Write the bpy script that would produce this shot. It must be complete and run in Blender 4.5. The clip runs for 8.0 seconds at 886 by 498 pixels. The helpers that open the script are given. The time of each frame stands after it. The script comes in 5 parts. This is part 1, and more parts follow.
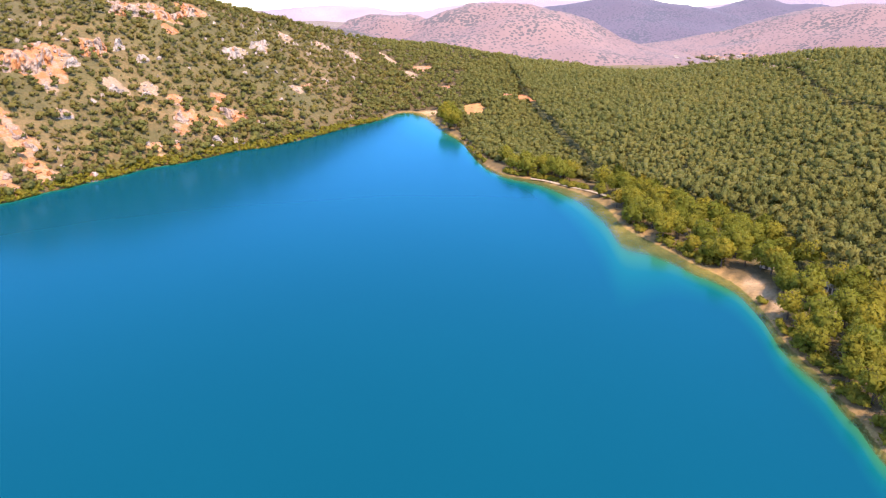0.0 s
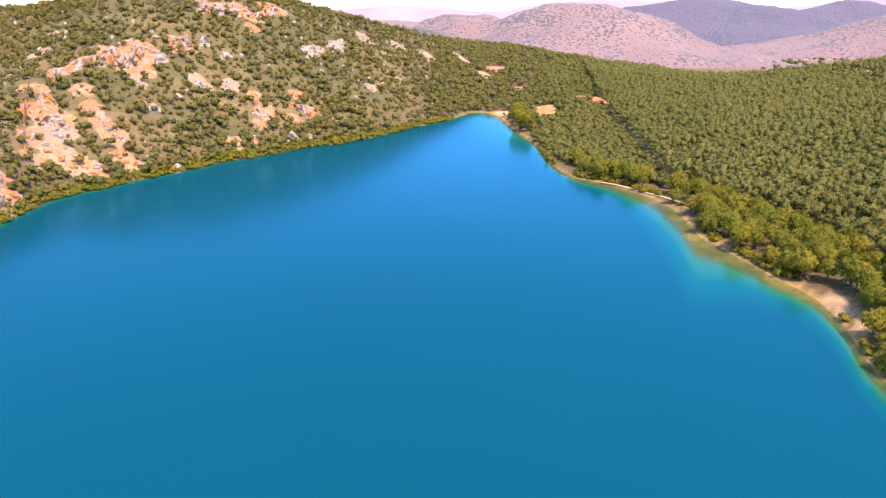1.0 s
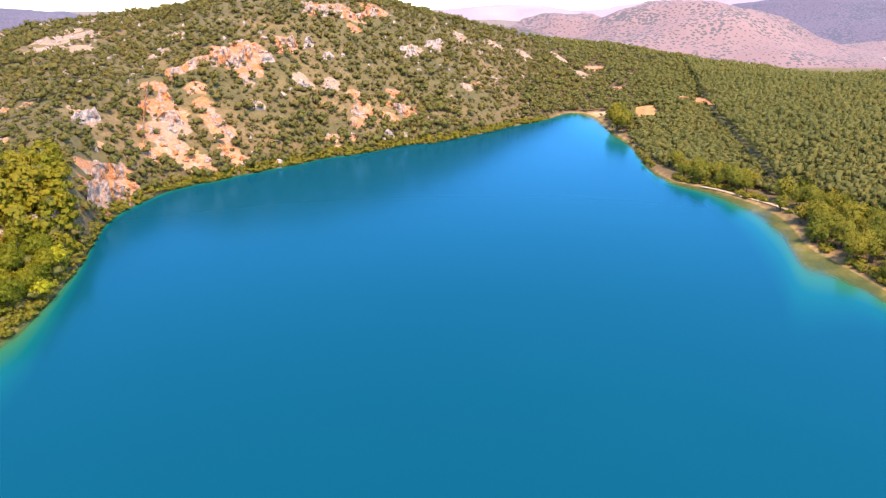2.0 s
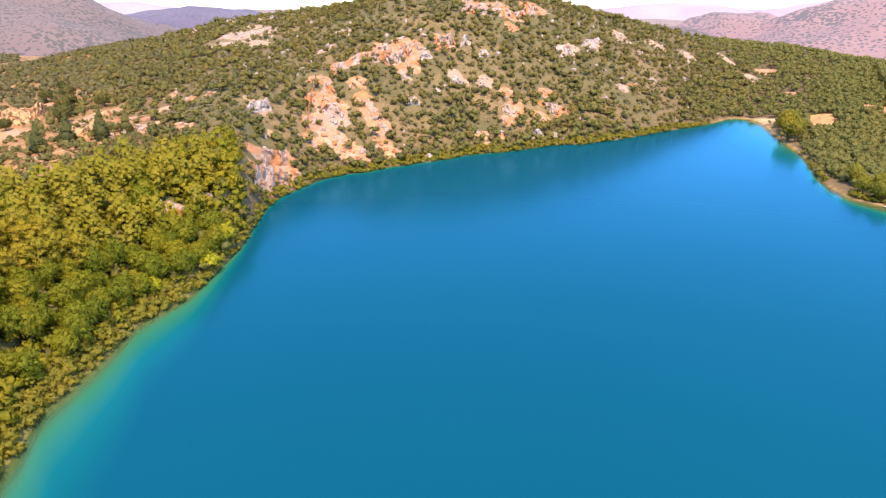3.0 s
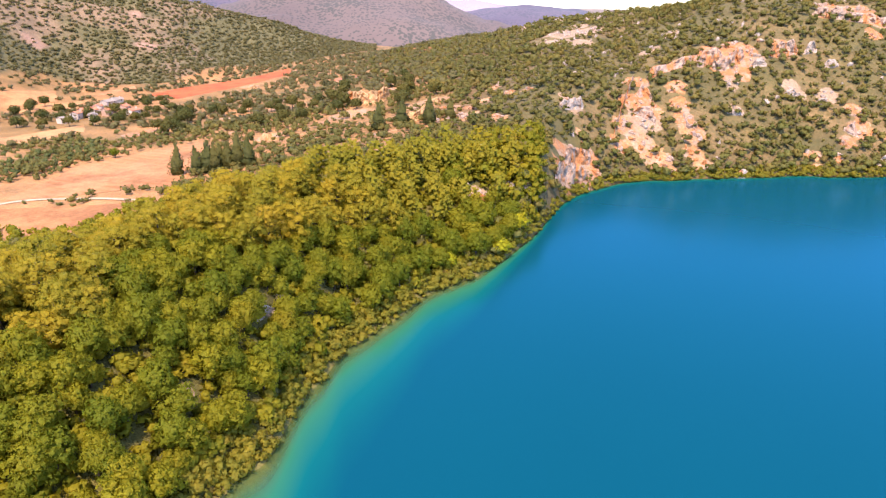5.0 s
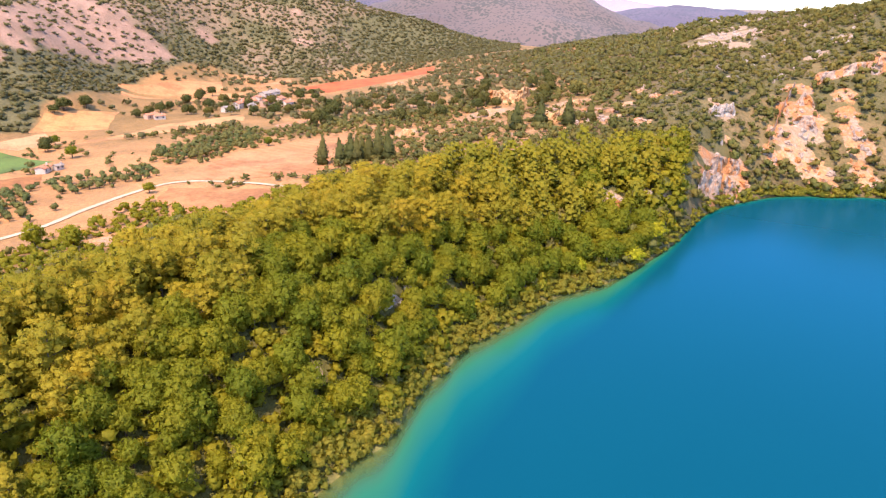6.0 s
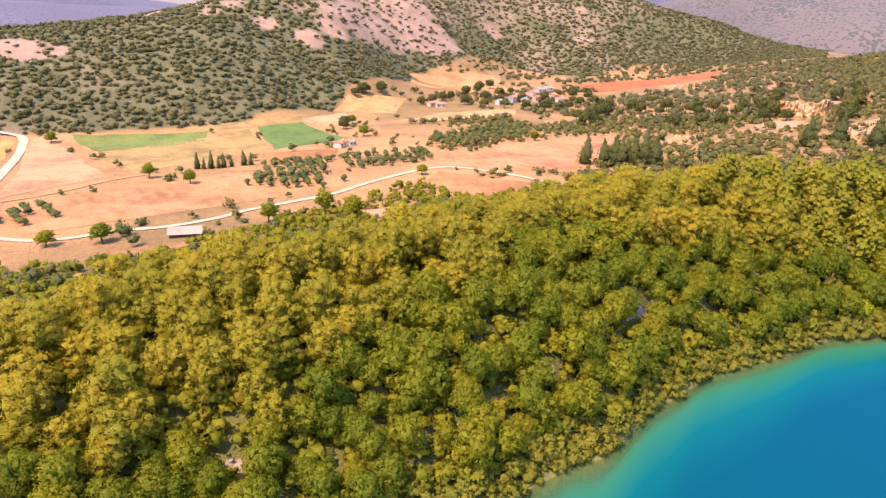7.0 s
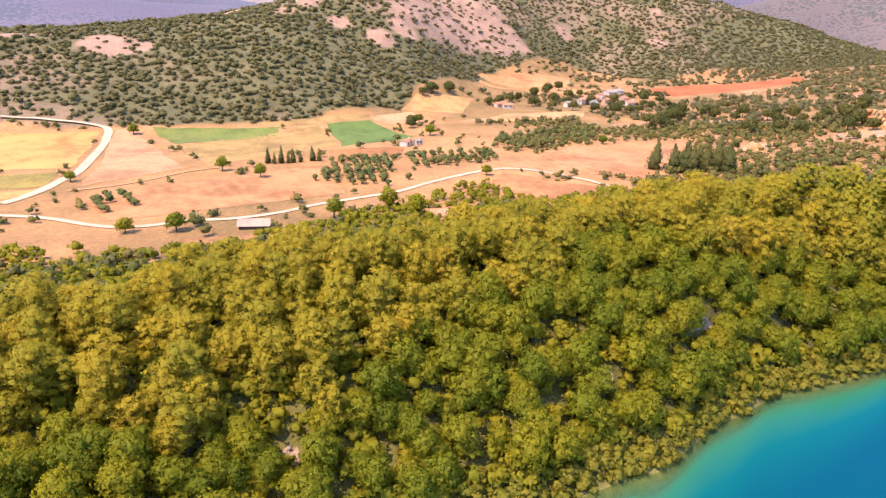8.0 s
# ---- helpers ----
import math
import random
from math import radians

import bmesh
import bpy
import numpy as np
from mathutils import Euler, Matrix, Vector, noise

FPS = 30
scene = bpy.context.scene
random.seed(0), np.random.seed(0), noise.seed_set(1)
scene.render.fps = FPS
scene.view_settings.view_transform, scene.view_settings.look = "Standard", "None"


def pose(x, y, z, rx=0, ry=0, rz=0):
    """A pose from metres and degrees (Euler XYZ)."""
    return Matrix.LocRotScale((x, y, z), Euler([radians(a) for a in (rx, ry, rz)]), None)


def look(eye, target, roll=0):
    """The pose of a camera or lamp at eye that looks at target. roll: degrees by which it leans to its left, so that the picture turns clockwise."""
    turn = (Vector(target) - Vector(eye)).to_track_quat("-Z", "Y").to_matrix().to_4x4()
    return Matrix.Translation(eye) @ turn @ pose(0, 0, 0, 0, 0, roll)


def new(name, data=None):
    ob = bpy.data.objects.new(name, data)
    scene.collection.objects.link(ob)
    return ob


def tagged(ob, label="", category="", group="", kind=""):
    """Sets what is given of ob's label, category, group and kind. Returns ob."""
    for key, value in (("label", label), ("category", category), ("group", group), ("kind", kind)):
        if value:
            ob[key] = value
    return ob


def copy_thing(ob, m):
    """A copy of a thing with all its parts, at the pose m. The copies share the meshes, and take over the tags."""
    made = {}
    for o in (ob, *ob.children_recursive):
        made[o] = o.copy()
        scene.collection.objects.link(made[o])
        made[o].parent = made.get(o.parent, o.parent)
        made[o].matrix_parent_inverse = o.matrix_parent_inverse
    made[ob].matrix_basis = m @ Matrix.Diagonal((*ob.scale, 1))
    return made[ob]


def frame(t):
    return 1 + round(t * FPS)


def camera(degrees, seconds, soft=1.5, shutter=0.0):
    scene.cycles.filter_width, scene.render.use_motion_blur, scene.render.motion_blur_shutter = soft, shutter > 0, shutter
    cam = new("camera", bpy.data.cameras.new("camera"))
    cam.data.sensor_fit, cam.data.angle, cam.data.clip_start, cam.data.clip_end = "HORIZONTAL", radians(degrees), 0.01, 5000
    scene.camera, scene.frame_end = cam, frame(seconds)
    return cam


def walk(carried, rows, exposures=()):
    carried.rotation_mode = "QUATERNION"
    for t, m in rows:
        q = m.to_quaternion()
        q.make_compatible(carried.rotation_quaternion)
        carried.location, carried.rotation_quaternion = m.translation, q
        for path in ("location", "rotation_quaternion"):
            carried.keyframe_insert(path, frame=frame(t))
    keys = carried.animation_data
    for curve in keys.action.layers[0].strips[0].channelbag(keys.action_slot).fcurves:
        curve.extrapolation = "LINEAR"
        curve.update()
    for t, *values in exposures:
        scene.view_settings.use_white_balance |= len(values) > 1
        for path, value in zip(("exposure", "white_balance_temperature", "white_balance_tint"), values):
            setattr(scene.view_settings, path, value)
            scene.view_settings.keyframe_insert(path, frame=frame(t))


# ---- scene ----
# ---- camera ----
EYE = (0.0, 0.0, 80.0)
TURNS = [
    (0.0, 70.604, -0.008, 0.213), (0.5, 70.633, 0.023, 0.959), (1.0, 70.591, -0.258, 6.249),
    (2.3, 70.512, 0.504, 16.935), (2.5, 70.465, 0.519, 19.494), (3.0, 70.494, 0.180, 26.771),
    (3.5, 70.510, 0.087, 30.054), (4.0, 70.518, -0.157, 35.842), (4.5, 70.472, -0.462, 44.069),
    (5.0, 70.348, -0.813, 52.610), (5.2, 70.289, -0.945, 55.885), (6.3, 70.016, -1.238, 68.592),
    (6.5, 69.892, -1.414, 72.893), (7.0, 69.417, -1.771, 86.823), (7.5, 69.221, -2.030, 92.246),
    (8.0, 69.255, -2.068, 92.504),
]
cam = camera(66.57, 8.0, soft=1.3)
walk(cam, [(t, pose(*EYE, rx, ry, rz)) for t, rx, ry, rz in TURNS], exposures=[(0.0, 1.74, 6500, 19), (8.0, 1.74, 6500, 19)])

# ---- light ----
SUN_AZ, SUN_EL = 142.0, 60.0          # clockwise from +y, above the horizon
world = bpy.data.worlds.new("sky")
scene.world = world
world.use_nodes = True
_wn = world.node_tree.nodes
_sky = _wn.new("ShaderNodeTexSky")
_sky.sky_type, _sky.sun_disc = "NISHITA", False
_sky.sun_elevation, _sky.sun_rotation = radians(SUN_EL), radians(SUN_AZ)
_sky.air_density, _sky.dust_density, _sky.ozone_density = 1.0, 0.5, 3.0
world.node_tree.links.new(_sky.outputs[0], _wn["Background"].inputs[0])
_wn["Background"].inputs[1].default_value = 0.15
sun = new("sun", bpy.data.lights.new("sun", "SUN"))
sun.data.energy, sun.data.angle, sun.data.color = 2.65, radians(0.6), (1.0, 0.79, 0.575)
sun.matrix_world = look((0, 0, 0), (-math.sin(radians(SUN_AZ)) * math.cos(radians(SUN_EL)),
                                    -math.cos(radians(SUN_AZ)) * math.cos(radians(SUN_EL)),
                                    -math.sin(radians(SUN_EL))))

# ---- terrain functions ----
# Bearings are in degrees, to the left of +y; distances in metres from the middle of the bay.


def lattice(ix, iy, seed):
    h = (ix.astype(np.int64) * 374761393 + iy.astype(np.int64) * 668265263 + seed * 982451653) & 0x7FFFFFFF
    h = ((h ^ (h >> 13)) * 1274126177) & 0x7FFFFFFF
    return ((h ^ (h >> 16)) & 0xFFFF) / 65535.0


def vnoise(x, y, scale, seed=0):
    """Smooth noise from 0 to 1 with lumps of about scale metres."""
    x, y = np.asarray(x, float) / scale + 5000.3, np.asarray(y, float) / scale + 5000.7
    ix, iy = np.floor(x), np.floor(y)
    fx, fy = x - ix, y - iy
    fx, fy = fx * fx * (3 - 2 * fx), fy * fy * (3 - 2 * fy)
    a, b = lattice(ix, iy, seed), lattice(ix + 1, iy, seed)
    c, d = lattice(ix, iy + 1, seed), lattice(ix + 1, iy + 1, seed)
    return (a * (1 - fx) + b * fx) * (1 - fy) + (c * (1 - fx) + d * fx) * fy


def fbm(x, y, scale, octaves=4, seed=0):
    total, weight = 0.0, 0.0
    for k in range(octaves):
        total = total + vnoise(x, y, scale / 2**k, seed + 17 * k) * 0.55**k
        weight += 0.55**k
    return total / weight


def smooth(a, b, v):
    t = np.clip((np.asarray(v, float) - a) / (b - a), 0, 1)
    return t * t * (3 - 2 * t)


def place(bearing, r):
    a = np.radians(bearing)
    return -np.asarray(r) * np.sin(a), np.asarray(r) * np.cos(a)


SHORE_A = [(-60, 112), (-50, 120), (-42, 131), (-37.5, 141), (-36.5, 147), (-34.4, 155), (-32.2, 162.5), (-30.3, 172),
           (-28.7, 183.5), (-27.9, 194), (-26.4, 207), (-24.8, 217.5), (-22.5, 225.5), (-20.1, 236.5), (-17.7, 249.5),
           (-15.3, 265), (-14.7, 282), (-14, 295), (-12.7, 306), (-10.3, 321), (-7.9, 334), (-5.7, 343), (-4, 357),
           (-2.4, 383), (-2, 417), (-1.4, 450), (-0.6, 472), (0.6, 497), (1.2, 556), (2.4, 577), (3.9, 570), (4.6, 540),
           (7.3, 505), (11, 468), (14, 443), (16.4, 427), (19, 412), (22, 395), (25.4, 385), (28, 369)]
SHORE_B = [(31, 359), (33.4, 350), (36, 341), (38.9, 321), (40.5, 309), (42.5, 283), (43.5, 255), (45.9, 221), (48.7, 203),
           (50.8, 191), (53.4, 184), (56, 171.5), (59.2, 159), (61.6, 149), (63.4, 140), (65.4, 132), (67.1, 122), (68.8, 114),
           (70.5, 108.5), (72.5, 105.3), (75.5, 100.5), (78, 95.2), (83, 88), (90, 82), (100, 77), (120, 70), (150, 68),
           (180, 75), (220, 82), (260, 90), (300, 112)]
_sa, _sr = np.array(SHORE_A + SHORE_B, float).T
_fine = np.arange(-60, 300, 0.25)
_raw = np.interp(_fine, _sa, _sr)
_raw = _raw * (1 + 0.035 * (vnoise(_fine, 0 * _fine, 2.6, 5) - 0.5) + 0.02 * (vnoise(_fine, 0 * _fine, 0.9, 6) - 0.5))
_kern = np.exp(-0.5 * (np.arange(-8, 9) / 2.2) ** 2)
_raw = np.convolve(np.concatenate([_raw[-8:], _raw, _raw[:8]]), _kern / _kern.sum(), "valid")


def shore(bearing):
    b = (np.asarray(bearing, float) + 60) % 360 - 60
    return np.interp(b, np.append(_fine, 300), np.append(_raw, _raw[0]))


# Height of the land by distance from the water's edge, for several bearings.
LAND_EAST = {
    -60: [(0, .3), (15, 2), (60, 4), (200, 19), (400, 44), (520, 40), (900, -8), (1500, -10)],
    -29: [(0, .3), (15, 1.5), (45, 3), (90, 7), (200, 19), (400, 43), (520, 38), (900, -8), (1500, -10)],
    -23: [(0, .3), (15, 1.5), (45, 3), (90, 7), (200, 16), (390, 31), (520, 22), (900, -8), (1500, -10)],
    -14: [(0, .3), (20, 1.2), (60, 2.5), (150, 11), (330, 19), (450, 12), (800, -8), (1500, -10)],
    -5: [(0, .3), (60, 2), (150, 3), (300, 16), (460, 31), (600, 18), (900, -8), (1500, -10)],
    1: [(0, .2), (60, 1.5), (120, 6), (300, 28), (420, 38), (600, 18), (900, -8), (1500, -10)],
    6: [(0, .4), (40, 9), (120, 25), (250, 46), (330, 47), (600, 20), (900, -5), (1500, -10)],
    10: [(0, .4), (40, 14), (130, 42), (230, 62), (320, 58), (600, 15), (900, 0), (1500, -5)],
}
LAND_NORTH = {
    17: [(0, .4), (40, 18), (120, 52), (200, 81), (290, 84), (600, 30), (900, 5), (1500, 0)],
    25: [(0, .4), (30, 13), (90, 46), (160, 80), (230, 96), (330, 92), (600, 45), (900, 20), (1500, 0)],
    32: [(0, .4), (30, 11), (60, 27), (105, 54), (125, 62), (200, 83), (290, 90), (600, 50), (900, 20), (1500, 0)],
    38: [(0, .4), (25, 8), (80, 33), (130, 45), (250, 66), (350, 78), (600, 55), (900, 20), (1500, 0)],
    43: [(0, .4), (15, 9), (35, 20), (90, 36), (200, 50), (350, 66), (500, 75), (800, 45), (1200, 10), (1500, 0)],
    48: [(0, .4), (20, 8), (50, 18), (120, 28), (250, 38), (400, 48), (600, 56), (900, 35), (1300, 5)],
    55: [(0, .4), (20, 6), (55, 20), (90, 24), (200, 26), (400, 33), (600, 40), (900, 20), (1300, 0)],
}
LAND_WEST = {
    61: [(0, .4), (20, 6), (50, 20), (80, 25), (160, 19), (300, 19), (500, 21), (700, 18), (800, 22), (920, 31), (1100, 12), (1400, 5)],
    68: [(0, .4), (15, 5), (40, 18), (65, 25), (110, 18), (200, 12), (350, 9), (600, 5), (790, 5), (860, 26), (940, 66), (1040, 66), (1300, 10)],
    74: [(0, .4), (14, 5), (38, 17), (62, 25), (105, 18), (180, 11), (330, 6), (550, 1), (680, 3), (780, 34), (900, 88), (1000, 90), (1300, 20)],
    82: [(0, .4), (12, 4), (35, 16), (60, 23), (98, 16), (150, 10), (270, 5), (500, 0), (700, 0), (760, 26), (860, 88), (960, 100), (1200, 60)],
    89: [(0, .4), (12, 4), (35, 15), (60, 22), (95, 14), (140, 9), (220, 6), (400, 0), (560, 0), (620, 26), (720, 76), (820, 102), (1000, 80), (1300, 20)],
    96: [(0, .4), (12, 4), (33, 14), (58, 21), (93, 13), (135, 9), (235, 4), (340, -1), (405, 2), (470, 30), (570, 72), (670, 94), (850, 70), (1200, 10)],
    105: [(0, .4), (12, 4), (30, 13), (55, 20), (90, 12), (130, 8), (250, 3), (330, -1), (362, 2), (420, 28), (500, 58), (570, 70), (700, 66), (1000, 5)],
    116: [(0, .4), (12, 4), (30, 12), (55, 18), (90, 11), (130, 7), (250, 3), (340, -2), (370, 2), (430, 22), (520, 46), (600, 46), (800, 10)],
    126: [(0, .4), (12, 4), (30, 12), (55, 17), (90, 11), (130, 7), (250, 3), (360, -2), (392, 2), (450, 22), (540, 44), (620, 42), (800, 8)],
    140: [(0, .4), (12, 4), (30, 12), (60, 16), (100, 11), (250, 3), (380, 0), (540, 36), (700, 20), (900, -4)],
    180: [(0, .4), (40, 12), (100, 18), (300, 6), (700, -4)],
    260: [(0, .4), (40, 8), (150, 16), (400, 14), (900, -6)],
}
# How fast the bottom falls away: metres of shallow water by bearing.
SHALLOW = [(-60, 8), (-36, 6), (-30, 8), (-25, 10), (-20, 14), (-17, 28), (-15, 38), (-12.5, 28), (-9, 15), (-5, 8), (-2, 10), (0.3, 40), (1.5, 75), (2.6, 90), (3.8, 70),
           (4.6, 14), (6, 4), (9, 1.6), (43, 1.6), (46, 5), (50, 7), (57, 9), (70, 10), (85, 9), (120, 12), (300, 12)]
_D = np.arange(-160, 1540, 4.0)
_BED = [(-40, -60), (-8, -34), (-4, -20), (-2.4, -10), (-1, -2.4), (-0.5, -0.9), (0, 0)]
_LEDGE = [(-40, -60), (-6, -40), (-2.2, -22), (-1.5, -11), (-1.0, -1.5), (-0.7, -0.6), (0, 0)]


def _profile(key, rows):
    rs, zs = np.array(rows, float).T
    z = np.interp(_D, rs, zs)
    wide = np.interp(key, *np.array(SHALLOW, float).T)
    bed = np.interp(_D / wide, *np.array(_BED).T)
    return np.where(_D < 0, bed, z)


_keys = {**LAND_EAST, **LAND_NORTH, **LAND_WEST}
_kb = np.array(sorted(_keys), float)
_kb = np.append(_kb, 300.0)
_kz = np.array([_profile(k if k < 300 else -60, _keys[int(k) if k < 300 else -60]) for k in _kb])
_AZ = np.arange(-60, 300.5, 0.5)
_tab = np.array([np.interp(_AZ, _kb, _kz[:, j]) for j in range(len(_D))]).T
for _j in range(len(_D)):
    if _D[_j] < 0:
        _q = _D[_j] / np.interp(_AZ, *np.array(SHALLOW, float).T)
        _tab[:, _j] = np.where(_AZ > 20, np.interp(_q, *np.array(_BED).T), np.interp(_q, *np.array(_LEDGE).T))
_k = np.exp(-0.5 * (np.arange(-8, 9) / 3.2) ** 2)
_k /= _k.sum()
_pad = np.concatenate([_tab[-9:-1], _tab, _tab[1:9]])
_tab = sum(w * _pad[i:i + len(_tab)] for i, w in enumerate(_k))

# Hills round the valley: bearing, distance, top, half length across, half depth.
HILLS = [(175, 800, 90, 260, 200), (215, 900, 110, 400, 250), (265, 1000, 100, 400, 250)]


def valley_side(x, y):
    """1 on the hills across the valley, 0 elsewhere."""
    r, az = np.hypot(x, y), (np.degrees(np.arctan2(-np.asarray(x, float), y)) + 60) % 360 - 60
    foot = np.interp(az, [58, 61, 68, 75, 83, 89, 96, 105, 116, 126, 142], [960, 930, 890, 765, 800, 635, 478, 428, 432, 455, 470])
    return smooth(-4, 6, r - foot + 14 * (vnoise(x, y, 30, 71) - 0.5)) * (az > 58) * (az < 150)


def height(x, y):
    x, y = np.asarray(x, float), np.asarray(y, float)
    r = np.hypot(x, y)
    az = (np.degrees(np.arctan2(-x, y)) + 60) % 360 - 60
    d = r - shore(az)
    fi, fj = np.clip((az + 60) * 2, 0, len(_AZ) - 1.001), np.clip((d - _D[0]) / 4.0, 0, len(_D) - 1.001)
    i, j = fi.astype(int), fj.astype(int)
    u, v = fi - i, fj - j
    z = (_tab[i, j] * (1 - u) + _tab[i + 1, j] * u) * (1 - v) + (_tab[i, j + 1] * (1 - u) + _tab[i + 1, j + 1] * u) * v
    # rough ground on the stony hill, gentle elsewhere
    rough = smooth(2, 14, az) * (1 - smooth(46, 60, az)) * smooth(4, 40, d) * (1 - smooth(500, 900, d))
    z = z + rough * (9 * (fbm(x, y, 70, 5, 3) - 0.5) + 5 * (np.abs(fbm(x, y, 22, 3, 9) - 0.5)))
    soft = smooth(5, 60, d) * (1 - rough)
    z = z + soft * 2.6 * (fbm(x, y, 110, 2, 21) - 0.5)
    across = smooth(58, 66, az) * (1 - smooth(140, 150, az)) * smooth(10, 40, z) * smooth(300, 420, d)
    z = z + across * (26 * (np.abs(fbm(x, y, 150, 4, 31) - 0.5)) + 10 * (fbm(x, y, 60, 3, 33) - 0.5) - 4)
    for hb, hr, top, across, deep in HILLS:
        hx, hy = place(hb, hr)
        c, s = math.cos(radians(hb)), math.sin(radians(hb))
        tang, rad = (x - hx) * c + (y - hy) * s, -(x - hx) * s + (y - hy) * c
        q = np.sqrt((tang / across) ** 2 + (rad / deep) ** 2)
        q = q + 0.30 * (fbm(x, y, 130, 4, 31) - 0.5) * smooth(0.2, 1.0, q)
        bump = np.exp(-(np.maximum(q, 0) ** 2.4) * 0.9)
        z = np.maximum(z, 0) * 0 + np.where(bump > 0.02, np.log(np.exp(np.clip(z, -30, 300) / 9) + np.exp((top * bump - 6) / 9)) * 9, z)
    return z + 88 * smooth(3500, 4700, r)
# ---- materials ----


def shader(name):
    m = bpy.data.materials.new(name)
    m.use_nodes = True
    return m, m.node_tree.nodes, m.node_tree.links, m.node_tree.nodes["Principled BSDF"]


def ramp(nodes, links, value, stops):
    node = nodes.new("ShaderNodeValToRGB")
    while len(node.color_ramp.elements) < len(stops):
        node.color_ramp.elements.new(0.5)
    for e, (p, c) in zip(node.color_ramp.elements, stops):
        e.position, e.color = p, (*c, 1)
    links.new(value, node.inputs[0])
    return node.outputs[0]


def noise_tex(nodes, links, scale, detail=4.0, stretch=(1, 1, 1), rough=0.6):
    pos = nodes.new("ShaderNodeNewGeometry")
    mp = nodes.new("ShaderNodeMapping")
    mp.inputs["Scale"].default_value = stretch
    links.new(pos.outputs["Position"], mp.inputs[0])
    n = nodes.new("ShaderNodeTexNoise")
    n.inputs["Scale"].default_value, n.inputs["Detail"].default_value = scale, detail
    n.inputs["Roughness"].default_value = rough
    links.new(mp.outputs[0], n.inputs["Vector"])
    return n.outputs[0]


def mix(nodes, links, a, b, fac, mode="MIX"):
    n = nodes.new("ShaderNodeMix")
    n.data_type, n.blend_type = "RGBA", mode
    for slot, v in ((0, fac), (6, a), (7, b)):
        if hasattr(v, "links"):
            links.new(v, n.inputs[slot])
        else:
            n.inputs[slot].default_value = v if slot == 0 else (*v, 1)
    return n.outputs[2]


def bump(nodes, links, bsdf, value, strength, distance):
    b = nodes.new("ShaderNodeBump")
    b.inputs["Strength"].default_value, b.inputs["Distance"].default_value = strength, distance
    links.new(value, b.inputs["Height"])
    links.new(b.outputs[0], bsdf.inputs["Normal"])


def soil_material():
    m, n, l, p = shader("dry_ground")
    a = n.new("ShaderNodeAttribute")
    a.attribute_name = "tone"
    big = ramp(n, l, noise_tex(n, l, 0.05, 6), [(0.3, (0.72, 0.74, 0.70)), (0.7, (1.25, 1.2, 1.15))])
    fine = ramp(n, l, noise_tex(n, l, 0.7, 8, rough=0.75), [(0.25, (0.55, 0.58, 0.5)), (0.5, (0.95, 0.95, 0.95)), (0.8, (1.45, 1.38, 1.3))])
    e, f = n.new("ShaderNodeAttribute"), n.new("ShaderNodeAttribute")
    e.attribute_name, f.attribute_name = "earth", "bare"
    ragged = n.new("ShaderNodeMath")
    ragged.operation = "MULTIPLY_ADD"
    l.new(noise_tex(n, l, 0.16, 8, (1, 1, 0.35), 0.75), ragged.inputs[0])
    ragged.inputs[1].default_value = 1.5
    l.new(f.outputs["Fac"], ragged.inputs[2])
    where = ramp(n, l, ragged.outputs[0], [(0.62, (0, 0, 0)), (0.70, (1, 1, 1))])
    half = n.new("ShaderNodeMath")
    half.operation = "MULTIPLY"
    l.new(ragged.outputs[0], half.inputs[0])
    half.inputs[1].default_value = 0.5
    l.new(half.outputs[0], where.node.inputs[0])
    stone = ramp(n, l, noise_tex(n, l, 0.22, 8, (1, 1, 0.45), 0.75), [(0.46, (0, 0, 0)), (0.60, (1, 1, 1))])
    crag = mix(n, l, e.outputs[0], (0.38, 0.28, 0.21), stone)
    crack = ramp(n, l, noise_tex(n, l, 1.1, 7, (1, 1, 0.5), 0.8), [(0.36, (0.4, 0.38, 0.36)), (0.52, (1, 1, 1))])
    crag = mix(n, l, crag, crack, 0.8, "MULTIPLY")
    g = n.new("ShaderNodeAttribute")
    g.attribute_name = "tuft"
    clump = ramp(n, l, noise_tex(n, l, 0.45, 8, rough=0.7), [(0.42, (1, 1, 1)), (0.56, (0, 0, 0))])
    sward = mix(n, l, (0.0, 0.0, 0.0), clump, g.outputs["Fac"])
    c = mix(n, l, a.outputs[0], (0.085, 0.082, 0.025), sward)
    c = mix(n, l, c, crag, where)
    c = mix(n, l, mix(n, l, c, big, 1.0, "MULTIPLY"), fine, 1.0, "MULTIPLY")
    l.new(c, p.inputs["Base Color"])
    p.inputs["Roughness"].default_value = 0.95
    bump(n, l, p, noise_tex(n, l, 0.5, 8, rough=0.7), 0.8, 1.2)
    return m


